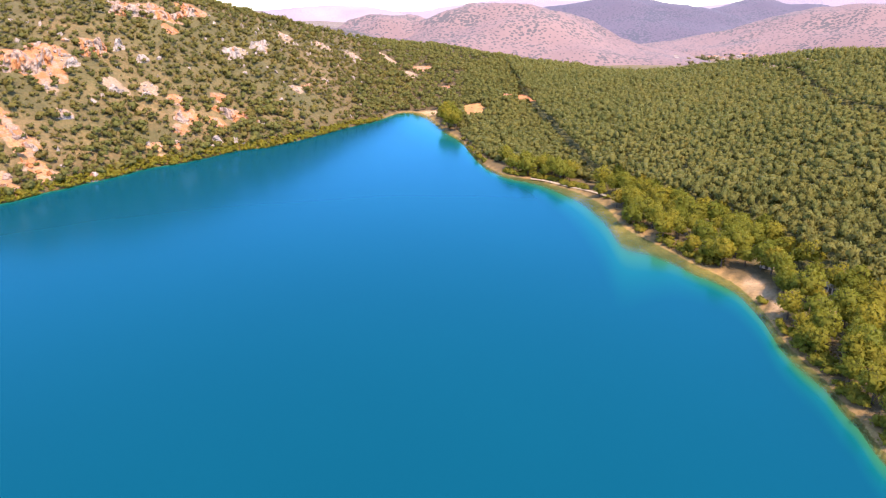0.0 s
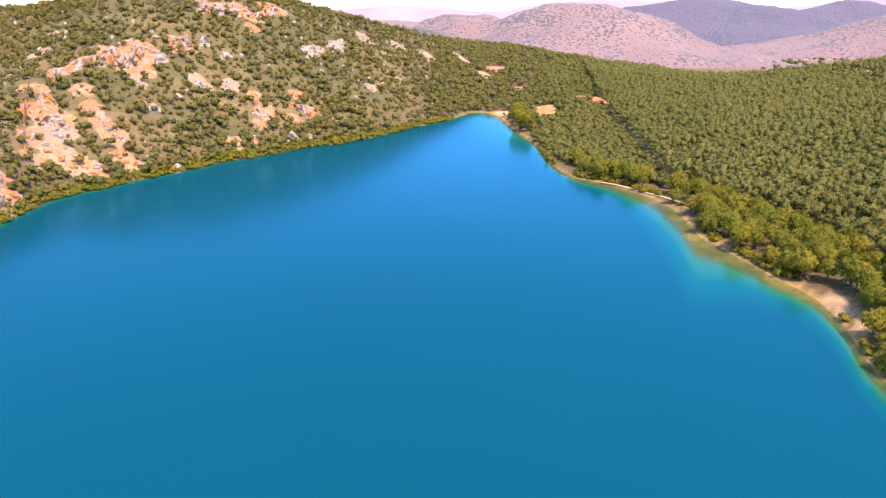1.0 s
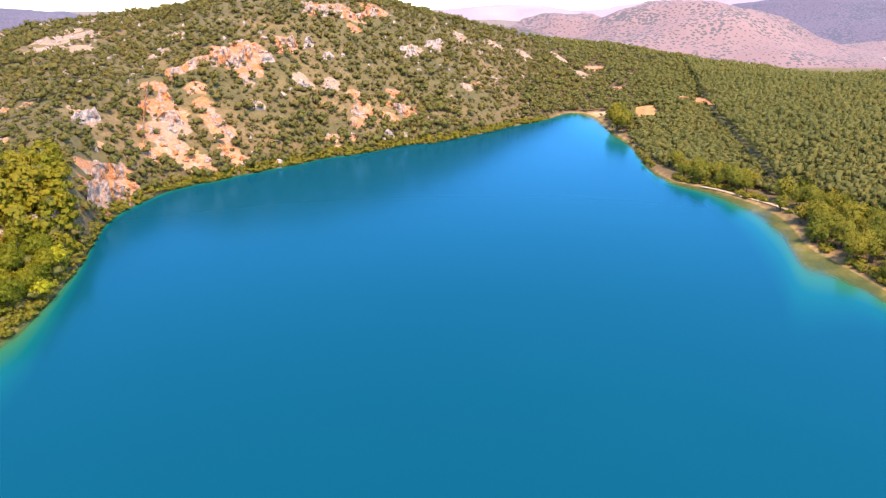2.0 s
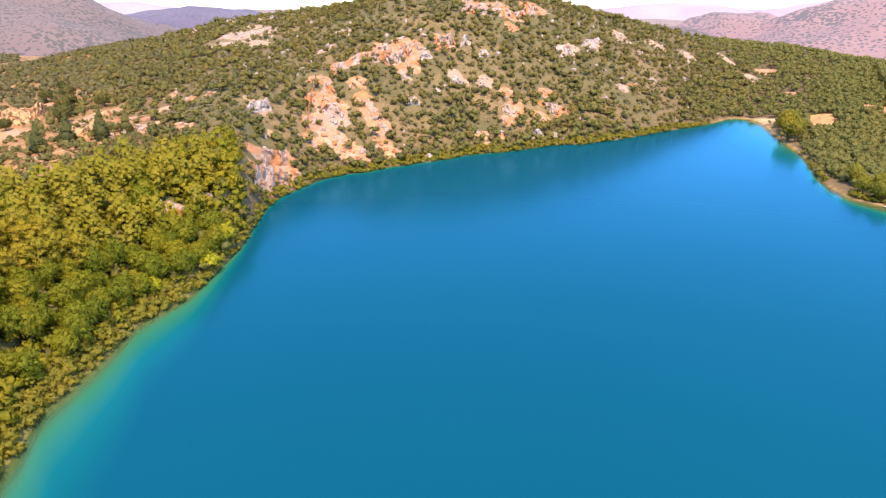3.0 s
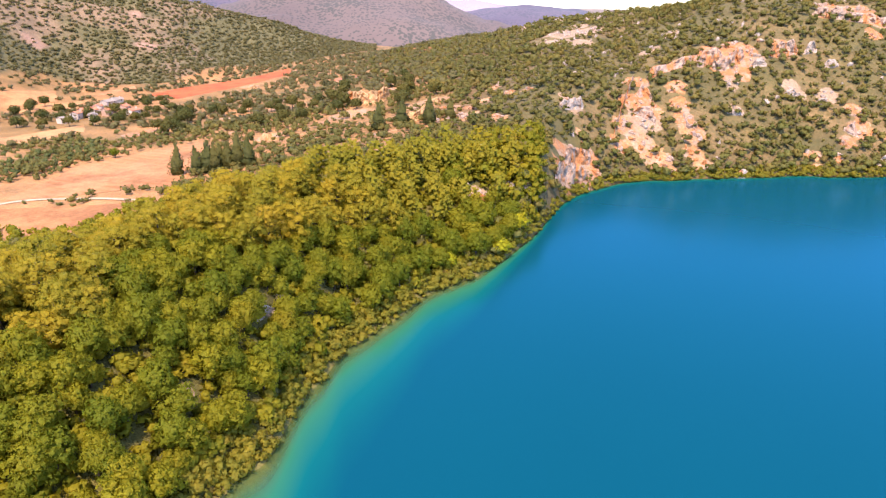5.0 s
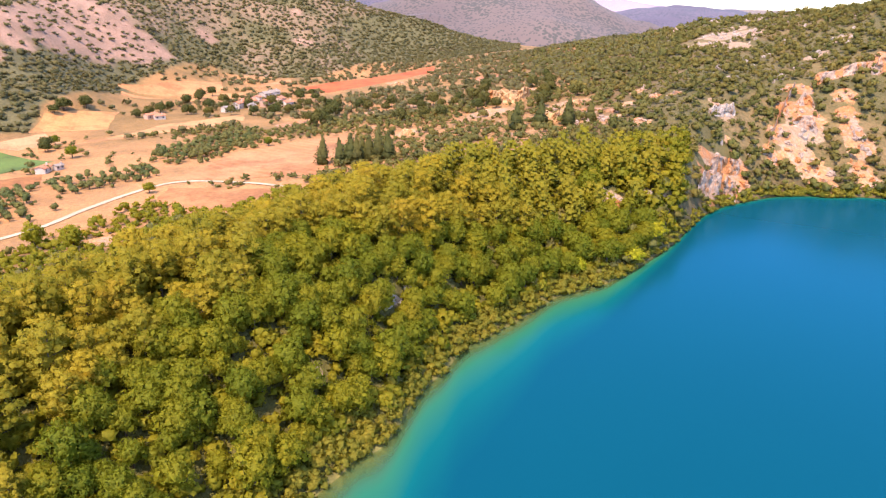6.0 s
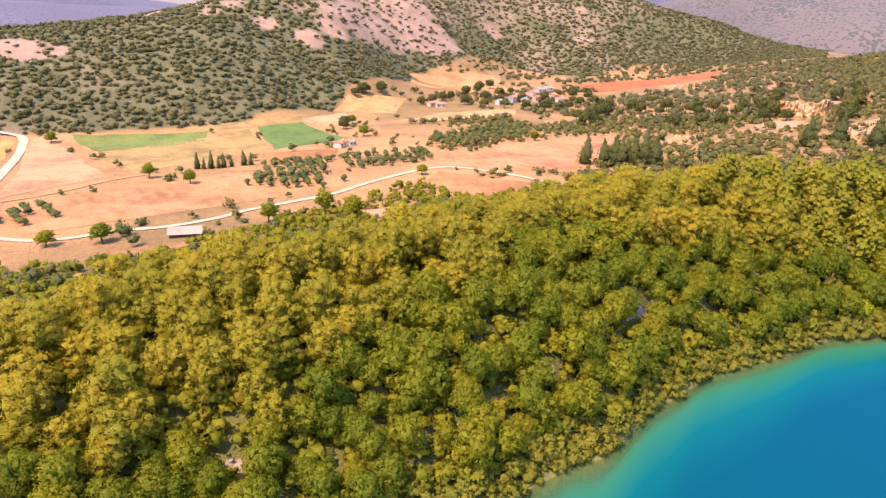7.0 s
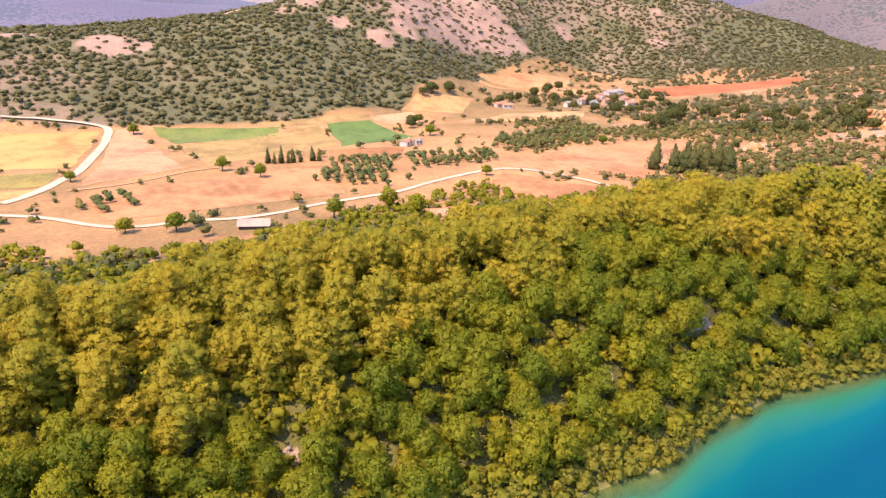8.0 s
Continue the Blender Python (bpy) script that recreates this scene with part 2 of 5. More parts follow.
def leaf_material(name, dark, light, accent, glow=0.45, per_object=True, stray=1.0):
    """Leaves: colour varies leaf by leaf, and tree by tree."""
    m, n, l, p = shader(name)
    g = n.new("ShaderNodeNewGeometry")
    c = ramp(n, l, g.outputs["Random Per Island"], [(0.0, tuple(0.4 * a + 0.6 * b for a, b in zip(dark, light))), (0.6, light), (0.97, light), (1.0, tuple(0.6 * a + 0.4 * b for a, b in zip(light, accent)))])
    if per_object:
        o = n.new("ShaderNodeObjectInfo").outputs["Random"]
    else:
        o = n.new("ShaderNodeAttribute")
        o.attribute_name = "tint"
        o = o.outputs["Fac"]
    t = ramp(n, l, o, [(0.0, (0.62, 0.76, 0.68)), (0.35, (0.86, 0.93, 0.88)), (0.7, (1.08, 1.04, 0.95)), (0.93, (1.24, 1.14, 0.92)), (1.0, (1.2, 1.02, 1.0))])
    c = mix(n, l, c, t, stray, "MULTIPLY")
    fleck = ramp(n, l, noise_tex(n, l, 2.2, 5, rough=0.75), [(0.32, (0.72, 0.74, 0.7)), (0.5, (1, 1, 1)), (0.7, (1.2, 1.18, 1.1))])
    c = mix(n, l, c, fleck, 1.0, "MULTIPLY")
    l.new(c, p.inputs["Base Color"])
    p.inputs["Roughness"].default_value = 0.7
    p.inputs["Specular IOR Level"].default_value = 0.25
    tr = n.new("ShaderNodeBsdfTranslucent")
    l.new(c, tr.inputs[0])
    mx = n.new("ShaderNodeMixShader")
    mx.inputs[0].default_value = glow
    l.new(p.outputs[0], mx.inputs[1])
    l.new(tr.outputs[0], mx.inputs[2])
    l.new(mx.outputs[0], n["Material Output"].inputs[0])
    return m


def rock_material(name, pale, grey, rust, rust_from):
    m, n, l, p = shader(name)
    base = ramp(n, l, noise_tex(n, l, 0.35, 8, (1, 1, 0.5), 0.7), [(0.3, grey), (0.55, pale), (0.75, tuple(v * 1.15 for v in pale))])
    streak = noise_tex(n, l, 0.16, 5, (1, 1, 0.35), 0.6)
    f = ramp(n, l, streak, [(rust_from, (0, 0, 0)), (rust_from + 0.1, (1, 1, 1))])
    c = mix(n, l, base, rust, f)
    crack = ramp(n, l, noise_tex(n, l, 1.6, 6, (1, 1, 0.5), 0.8), [(0.32, (0.45, 0.42, 0.4)), (0.48, (1, 1, 1))])
    l.new(mix(n, l, c, crack, 1.0, "MULTIPLY"), p.inputs["Base Color"])
    p.inputs["Roughness"].default_value = 0.92
    bump(n, l, p, noise_tex(n, l, 0.9, 8, (1, 1, 0.6), 0.75), 1.0, 0.9)
    return m


def plain_material(name, colour, rough=0.85, vary=0.18, scale=1.5, metal=0.0, bumpy=0.3):
    m, n, l, p = shader(name)
    lo, hi = tuple(v * (1 - vary) for v in colour), tuple(min(1, v * (1 + vary)) for v in colour)
    a = ramp(n, l, noise_tex(n, l, scale, 6), [(0.3, lo), (0.7, hi)])
    b = ramp(n, l, noise_tex(n, l, scale * 0.12, 4), [(0.35, (0.85, 0.85, 0.85)), (0.65, (1.1, 1.1, 1.1))])
    l.new(mix(n, l, a, b, 1.0, "MULTIPLY"), p.inputs["Base Color"])
    p.inputs["Roughness"].default_value, p.inputs["Metallic"].default_value = rough, metal
    if bumpy:
        bump(n, l, p, noise_tex(n, l, scale * 2, 5), bumpy, 0.1)
    return m


def field_material(name, colour, other, turn, width):
    """Worked land: furrows of the given width run along the bearing turn."""
    m, n, l, p = shader(name)
    pos = n.new("ShaderNodeNewGeometry")
    mp = n.new("ShaderNodeMapping")
    mp.inputs["Rotation"].default_value = (0, 0, radians(turn))
    l.new(pos.outputs["Position"], mp.inputs[0])
    w = n.new("ShaderNodeTexWave")
    w.inputs["Scale"].default_value, w.inputs["Distortion"].default_value = 0.314 / width * 1.0, 3.0
    w.inputs["Detail"].default_value, w.inputs["Detail Scale"].default_value = 3.0, 0.4
    l.new(mp.outputs[0], w.inputs[0])
    stripes = ramp(n, l, w.outputs["Fac"], [(0.1, (0.0, 0.0, 0.0)), (0.9, (0.5, 0.5, 0.5))])
    patch = ramp(n, l, noise_tex(n, l, 0.06, 8, rough=0.7), [(0.38, (0, 0, 0)), (0.62, (1, 1, 1))])
    c = mix(n, l, mix(n, l, colour, other, stripes), other, patch)
    scorch = ramp(n, l, noise_tex(n, l, 0.035, 9, rough=0.8), [(0.40, (0.62, 0.6, 0.55)), (0.52, (1, 1, 1)), (0.66, (1.15, 1.15, 1.18))])
    c = mix(n, l, c, scorch, 1.0, "MULTIPLY")
    fine = ramp(n, l, noise_tex(n, l, 0.9, 7, rough=0.75), [(0.3, (0.72, 0.72, 0.7)), (0.7, (1.2, 1.18, 1.15))])
    l.new(mix(n, l, c, fine, 1.0, "MULTIPLY"), p.inputs["Base Color"])
    p.inputs["Roughness"].default_value = 0.95
    return m


def water_material():
    m, n, l, p = shader("lake_water")
    a = n.new("ShaderNodeAttribute")
    a.attribute_name = "depth"
    deep = n.new("ShaderNodeMapRange")
    deep.inputs["From Min"].default_value, deep.inputs["From Max"].default_value = 0.0, 27.0
    l.new(a.outputs["Fac"], deep.inputs[0])
    body = ramp(n, l, deep.outputs[0], [(0.0, (0.05, 0.105, 0.042)), (0.13, (0.018, 0.130, 0.072)), (0.42, (0.0, 0.094, 0.098)), (0.9, (0.0, 0.058, 0.089))])
    slow = ramp(n, l, noise_tex(n, l, 0.006, 3), [(0.3, (0.93, 0.95, 0.97)), (0.7, (1.06, 1.04, 1.03))])
    l.new(mix(n, l, body, slow, 1.0, "MULTIPLY"), p.inputs["Base Color"])
    p.inputs["Roughness"].default_value = 1.0
    p.inputs["Specular IOR Level"].default_value = 0.0
    # Blue sky reflection is put into the gloss colour; the low sky itself is whiter.
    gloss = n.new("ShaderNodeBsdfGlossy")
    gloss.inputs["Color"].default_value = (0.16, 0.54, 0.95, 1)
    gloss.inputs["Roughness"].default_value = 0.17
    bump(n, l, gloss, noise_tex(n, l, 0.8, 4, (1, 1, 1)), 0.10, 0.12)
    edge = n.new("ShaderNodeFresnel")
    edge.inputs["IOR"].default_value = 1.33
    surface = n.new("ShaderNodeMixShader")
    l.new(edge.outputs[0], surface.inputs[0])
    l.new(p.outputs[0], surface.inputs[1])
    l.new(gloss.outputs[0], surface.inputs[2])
    clear_ = n.new("ShaderNodeBsdfTransparent")
    clear_.inputs[0].default_value = (0.85, 0.92, 0.78, 1)
    f = n.new("ShaderNodeMapRange")
    f.interpolation_type = "SMOOTHSTEP"
    f.inputs["From Min"].default_value, f.inputs["From Max"].default_value = -0.3, 2.6
    f.inputs["To Min"].default_value = 0.15
    l.new(a.outputs["Fac"], f.inputs[0])
    mx = n.new("ShaderNodeMixShader")
    l.new(f.outputs[0], mx.inputs[0])
    l.new(clear_.outputs[0], mx.inputs[1])
    l.new(surface.outputs[0], mx.inputs[2])
    l.new(mx.outputs[0], n["Material Output"].inputs[0])
    return m


def backdrop_material(name, bare, scrub, amount, haze, glow):
    """Far range: bare earth with scrub; distance haze is put in as an emissive glow."""
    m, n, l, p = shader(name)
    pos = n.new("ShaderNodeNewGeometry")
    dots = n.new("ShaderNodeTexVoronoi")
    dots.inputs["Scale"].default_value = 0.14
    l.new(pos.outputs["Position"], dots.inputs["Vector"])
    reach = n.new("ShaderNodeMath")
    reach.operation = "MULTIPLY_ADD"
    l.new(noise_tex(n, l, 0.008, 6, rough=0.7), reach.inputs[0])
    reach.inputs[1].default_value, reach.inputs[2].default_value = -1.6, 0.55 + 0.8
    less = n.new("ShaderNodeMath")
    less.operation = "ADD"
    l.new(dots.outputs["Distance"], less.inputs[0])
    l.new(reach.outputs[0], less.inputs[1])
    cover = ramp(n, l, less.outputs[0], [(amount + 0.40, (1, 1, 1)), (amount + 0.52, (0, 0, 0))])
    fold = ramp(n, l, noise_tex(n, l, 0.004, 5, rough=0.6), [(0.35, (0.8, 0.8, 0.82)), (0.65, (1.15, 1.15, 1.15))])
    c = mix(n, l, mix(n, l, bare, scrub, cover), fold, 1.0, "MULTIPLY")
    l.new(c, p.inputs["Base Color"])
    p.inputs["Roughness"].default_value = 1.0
    p.inputs["Emission Color"].default_value, p.inputs["Emission Strength"].default_value = (*haze, 1), glow
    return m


GROUND = soil_material()
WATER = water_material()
PINE = leaf_material("pine_needles", (0.262, 0.216, 0.016), (0.405, 0.330, 0.026), (0.40, 0.30, 0.03), 0.58, stray=0.6)
PINE_FAR = leaf_material("pine_needles_far", (0.205, 0.182, 0.014), (0.330, 0.290, 0.022), (0.36, 0.28, 0.03), 0.55, per_object=False, stray=0.6)
OAK = leaf_material("broad_leaves", (0.160, 0.178, 0.013), (0.290, 0.290, 0.018), (0.40, 0.30, 0.022), 0.6, stray=0.9)
CONIFER = leaf_material("conifer_needles", (0.055, 0.06, 0.016), (0.11, 0.108, 0.03), (0.13, 0.12, 0.03))
OAK_FAR = leaf_material("broad_leaves_far", (0.185, 0.178, 0.013), (0.310, 0.280, 0.018), (0.40, 0.29, 0.03), 0.58, per_object=False, stray=0.9)
PLANE = leaf_material("plane_leaves", (0.16, 0.162, 0.018), (0.285, 0.266, 0.030), (0.33, 0.27, 0.04), 0.55, stray=0.8)
# Greyed, lightened leaf colour carries the valley haze.
HILL_SCRUB = leaf_material("valley_scrub_leaves", (0.135, 0.122, 0.052), (0.195, 0.172, 0.070), (0.20, 0.175, 0.075), 0.5, per_object=False, stray=0.5)
ROUND = leaf_material("plateau_leaves", (0.075, 0.078, 0.020), (0.135, 0.128, 0.032), (0.155, 0.14, 0.03))
WOOD_FAR = leaf_material("forest_leaves", (0.132, 0.134, 0.036), (0.208, 0.198, 0.052), (0.24, 0.20, 0.05), 0.5, per_object=False, stray=0.6)
SCRUB = leaf_material("scrub_leaves", (0.125, 0.118, 0.032), (0.215, 0.188, 0.052), (0.27, 0.20, 0.07), 0.5, per_object=False, stray=0.9)
FRINGE = leaf_material("shore_leaves", (0.185, 0.172, 0.02), (0.285, 0.255, 0.03), (0.32, 0.26, 0.03), 0.55, per_object=False, stray=0.7)
YELLOW = leaf_material("yellow_leaves", (0.32, 0.32, 0.012), (0.50, 0.47, 0.020), (0.50, 0.42, 0.02), 0.55, stray=0.4)
OLIVE = leaf_material("olive_leaves", (0.12, 0.114, 0.034), (0.21, 0.19, 0.058), (0.25, 0.20, 0.072), 0.5, per_object=False)
BARK = plain_material("bark", (0.085, 0.06, 0.045), 0.95, 0.35, 3.0, bumpy=0.8)
LIMESTONE = rock_material("limestone", (0.45, 0.36, 0.30), (0.29, 0.235, 0.205), (0.46, 0.20, 0.075), 0.60)
RUSTY = rock_material("rusty_limestone", (0.45, 0.325, 0.25), (0.28, 0.205, 0.17), (0.50, 0.205, 0.07), 0.47)
CLAY = rock_material("orange_clay", (0.58, 0.35, 0.165), (0.42, 0.24, 0.11), (0.54, 0.23, 0.075), 0.54)


# ---- mesh helpers ----


def mesh_of(name, verts, faces, material, sm=False, tint=None, attr="tint", normals=None):
    """A mesh from arrays; faces all have the same number of corners."""
    verts, faces = np.asarray(verts, np.float32).reshape(-1, 3), np.asarray(faces, np.int32)
    me = bpy.data.meshes.new(name)
    k = faces.shape[1]
    me.vertices.add(len(verts))
    me.vertices.foreach_set("co", verts.ravel())
    me.loops.add(faces.size)
    me.loops.foreach_set("vertex_index", faces.ravel())
    me.polygons.add(len(faces))
    me.polygons.foreach_set("loop_start", np.arange(len(faces), dtype=np.int32) * k)
    me.polygons.foreach_set("use_smooth", np.full(len(faces), sm))
    if tint is not None:
        tint = np.asarray(tint, np.float32)
        if tint.ndim == 1:
            me.attributes.new(attr, "FLOAT", "POINT").data.foreach_set("value", tint)
        else:
            me.attributes.new(attr, "FLOAT_COLOR", "POINT").data.foreach_set("color", np.c_[tint, np.ones(len(tint))].astype(np.float32).ravel())
    me.update(calc_edges=True)
    me.validate()
    me.materials.append(material)
    if normals is not None:
        me.polygons.foreach_set("use_smooth", np.ones(len(faces), bool))
        me.normals_split_custom_set_from_vertices(np.asarray(normals, np.float32))
    return me


def part(name, data, parent, label="", material=None):
    """Links a mesh (or a bmesh, with its material) as one part under a thing."""
    if not isinstance(data, bpy.types.Mesh):
        me = bpy.data.meshes.new(name)
        data.to_mesh(me)
        data.free()
        me.materials.append(material)
        data = me
    ob = new(name, data)
    ob.parent = parent
    if label:
        ob["label"] = label
    return ob


def grid_faces(rows, cols, wrap=False):
    i, j = np.meshgrid(np.arange(rows - 1), np.arange(cols if wrap else cols - 1), indexing="ij")
    j2 = (j + 1) % cols
    return np.stack([i * cols + j, i * cols + j2, (i + 1) * cols + j2, (i + 1) * cols + j], -1).reshape(-1, 4)


def tube(points, radii, sides=7):
    """A tapered tube along points, closed at the ends: vertices and quads."""
    verts, pts = [], [Vector(p) for p in points]
    for k, p in enumerate(pts):
        ahead = (pts[min(k + 1, len(pts) - 1)] - pts[max(k - 1, 0)]).normalized()
        side = ahead.cross(Vector((0.3, 0.9, 0.1))).normalized()
        other = ahead.cross(side)
        for s in range(sides):
            a = math.tau * s / sides
            verts.append(p + radii[k] * (math.cos(a) * side + math.sin(a) * other))
    return np.array(verts), grid_faces(len(pts), sides, True)


def joined(pieces):
    verts, faces, n = [], [], 0
    for v, f in pieces:
        verts.append(v)
        faces.append(np.asarray(f) + n)
        n += len(v)
    return np.concatenate(verts), np.concatenate(faces)


def leaf_cards(blobs, count, size, rng, aspect=1.0, outward=0.7, lift=0.0, keep_low=-0.55, core=1, shrink=0.86, inner=0, inside=0.5):
    """Small bent leaf sprays spread over the skins of overlapping blobs (x, y, z, rx, rz)."""
    blobs = np.array(blobs, float)
    area = blobs[:, 3] ** 2
    pick = rng.choice(len(blobs), count * 3, p=area / area.sum())
    d = rng.normal(size=(count * 3, 3))
    d /= np.linalg.norm(d, axis=1)[:, None]
    b = blobs[pick]
    rad = np.stack([b[:, 3], b[:, 3], b[:, 4]], 1)
    pos = b[:, :3] + d * rad * rng.uniform(0.82, 1.07, (count * 3, 1))
    buried = np.zeros(len(pos), bool)
    for q in blobs:
        off = (pos - q[:3]) / [q[3], q[3], q[4]]
        buried |= (off**2).sum(1) < 0.58
    ok = ~buried & (d[:, 2] > keep_low)
    pos, d = pos[ok][:count], d[ok][:count]
    m = len(pos)
    nrm = d * outward + rng.normal(size=(m, 3)) * 0.42 + [0, 0, lift]
    nrm /= np.linalg.norm(nrm, axis=1)[:, None]
    u = np.cross(nrm, rng.normal(size=(m, 3)))
    u /= np.linalg.norm(u, axis=1)[:, None]
    v = np.cross(nrm, u)
    s = size * rng.uniform(0.6, 1.3, (m, 1))
    u, v = u * s * 0.5, v * s * 0.5 * aspect
    w = rng.uniform(0.5, 1.0, (m, 4, 1))
    quad = np.stack([pos - u * 1.2 * w[:, 0], pos - v * w[:, 1] - nrm * s * 0.12, pos + u * 1.2 * w[:, 2], pos + v * w[:, 3] - nrm * s * 0.12], 1)
    middle = (blobs[:, :3] * blobs[:, 3:4]).sum(0) / blobs[:, 3].sum()
    middle[2] = 0.5 * middle[2] + 0.5 * blobs[:, 2].min()
    out = pos - middle
    out /= np.linalg.norm(out, axis=1)[:, None]
    soft = d * 0.4 + out * 0.8 + nrm * 0.3 + [0, 0, 0.15]
    soft /= np.linalg.norm(soft, axis=1)[:, None]
    verts, faces, normals = [quad.reshape(-1, 3)], [np.arange(m * 4).reshape(-1, 4)], [np.repeat(soft, 4, axis=0)]
    count = m * 4
    if core:
        # dense twigs and leaves inside each lump
        cv, cf = lump_shell(core)
        for k, q in enumerate(blobs):
            full = shrink if k < inner or not inner else inside
            if full == 0:
                continue
            dent = 1 + 0.16 * rng.normal(size=(len(cv), 1))
            at_ = q[:3] + cv * dent * [q[3] * full, q[3] * full, q[4] * full]
            verts.append(at_)
            faces.append(cf + count)
            o = at_ - middle
            o = cv * 0.4 + [0, 0, 0.15] + 0.8 * o / np.linalg.norm(o, axis=1)[:, None] + 0.15 * rng.normal(size=cv.shape)
            normals.append(o / np.linalg.norm(o, axis=1)[:, None])
            count += len(cv)
    return np.concatenate(verts), np.concatenate(faces), np.concatenate(normals)


def lump_shell(n):
    """A rough ball of 6 n n quads."""
    verts, faces, index = [], [], {}
    for axis in range(3):
        for side in (-1, 1):
            ids = {}
            for i in range(n + 1):
                for j in range(n + 1):
                    p = [0, 0, 0]
                    p[axis], p[(axis + 1) % 3], p[(axis + 2) % 3] = side, 2 * i / n - 1, 2 * j / n - 1
                    key = tuple(round(c, 4) for c in p)
                    if key not in index:
                        index[key] = len(verts)
                        verts.append(np.array(p) / np.linalg.norm(p))
                    ids[i, j] = index[key]
            for i in range(n):
                for j in range(n):
                    f = [ids[i, j], ids[i + 1, j], ids[i + 1, j + 1], ids[i, j + 1]]
                    faces.append(f if side > 0 else f[::-1])
    return np.array(verts), np.array(faces)


def lumps(rng, count, reach, low, high, size, flat=0.75):
    """Blobs that make up a round, uneven crown."""
    out = []
    for _ in range(count):
        a, u = rng.uniform(0, math.tau), rng.uniform(0, 1)
        h = low + (high - low) * u
        wide = reach * math.sqrt(max(0.05, 1 - (2 * u - 0.75) ** 2 * 0.75)) * math.sqrt(rng.uniform(0.1, 1))
        s = size * rng.uniform(0.7, 1.25)
        out.append((wide * math.cos(a), wide * math.sin(a), h, s, s * flat))
    return out


def scattered(bearings, distances, spacing, rng, keep):
    """Jittered places between two bearings and two distances for which keep(x, y, z, bearing, d) exceeds a random number."""
    b = np.radians(np.linspace(bearings[0], bearings[1], 60))
    r = np.array([distances[0], distances[1]])
    xs, ys = np.concatenate([-q * np.sin(b) for q in r]), np.concatenate([q * np.cos(b) for q in r])
    wide, both = spacing * math.sqrt(2), []
    for shift in (0.0, 0.5):
        gx, gy = np.meshgrid(np.arange(xs.min(), xs.max(), wide) + shift * wide, np.arange(ys.min(), ys.max(), wide) + shift * wide)
        both.append(np.stack([gx.ravel(), gy.ravel()]) + rng.uniform(-.46, .46, (2, gx.size)) * wide)
    gx, gy = np.concatenate(both, axis=1)
    rr, az = np.hypot(gx, gy), (np.degrees(np.arctan2(-gx, gy)) + 60) % 360 - 60
    ok = (rr > distances[0]) & (rr < distances[1]) & (az > bearings[0]) & (az < bearings[1])
    gx, gy, rr, az = gx[ok], gy[ok], rr[ok], az[ok]
    z, d = height(gx, gy), rr - shore(az)
    clear = np.min([np.hypot(gx - bx, gy - by) / br for bx, by, br in BEACH[7:]], axis=0) > 1.05
    ok = clear & (keep(gx, gy, z, az, d) > rng.uniform(0, 1, len(gx)))
    return np.stack([gx, gy, z], 1)[ok], az[ok], d[ok]


def stuff(name, label, category, templates, material, places, scales, rng, tall=None, sink=0.15):
    """Many plants as one mesh: each is a turned, scaled copy of one of the templates."""
    if not len(places):
        return None
    allv, allf, allt, alln, n = [], [], [], [], 0
    which = rng.integers(0, len(templates), len(places))
    turn = rng.uniform(0, math.tau, len(places))
    tints = np.clip(rng.normal(0.5, 0.22, len(places)) + 0.5 * (fbm(places[:, 0], places[:, 1], 60, 3, 77) - 0.5), 0, 1)
    tall = np.ones(len(places)) if tall is None else tall
    for k, (tv, tf, tn) in enumerate(templates):
        sel = np.where(which == k)[0]
        if not len(sel):
            continue
        c, s = np.cos(turn[sel])[:, None], np.sin(turn[sel])[:, None]
        x = (tv[None, :, 0] * c - tv[None, :, 1] * s) * scales[sel, None] + places[sel, 0, None]
        y = (tv[None, :, 0] * s + tv[None, :, 1] * c) * scales[sel, None] + places[sel, 1, None]
        z = tv[None, :, 2] * (scales * tall)[sel, None] + places[sel, 2, None] - sink
        allv.append(np.stack([x, y, z], -1).reshape(-1, 3))
        alln.append(np.stack([tn[None, :, 0] * c - tn[None, :, 1] * s, tn[None, :, 0] * s + tn[None, :, 1] * c, tn[None, :, 2] + 0 * c], -1).reshape(-1, 3))
        f = tf[None] + (np.arange(len(sel)) * len(tv))[:, None, None] + n
        allf.append(f.reshape(-1, tf.shape[1]))
        allt.append(np.repeat(tints[sel], len(tv)))
        n += len(sel) * len(tv)
    ob = new(name, mesh_of(name, np.concatenate(allv), np.concatenate(allf), material, tint=np.concatenate(allt), normals=np.concatenate(alln)))
    return tagged(ob, label, category, kind="stuff")


# ---- plan of the valley: fields, roads, clearings ----
ROADS = {
    "shore_track": (2.2, [(43, 333), (50, 328), (58, 318), (66, 309), (71, 301), (75, 292), (78, 287)]),
    "dirt_road": (2.4, [(-207, -154), (-207, -144), (-205, -133), (-201, -122), (-199, -112), (-201, -102), (-208, -91), (-212, -76), (-222, -63), (-234, -54), (-245, -41), (-256, -27), (-272, -15), (-287, -1), (-298, 12), (-301, 21), (-297, 32), (-287, 43), (-278, 51), (-265, 59)]),
    "gravel_road": (4.2, [(-221, -163), (-230, -161), (-244, -161), (-261, -163), (-272, -164), (-300, -174), (-334, -187), (-362, -199), (-376, -205), (-382, -212), (-383, -226), (-382, -238), (-382, -251), (-379, -269)]),
    "earth_track": (1.6, [(-242, -151), (-252, -138), (-265, -129), (-280, -121), (-292, -110)]),
}
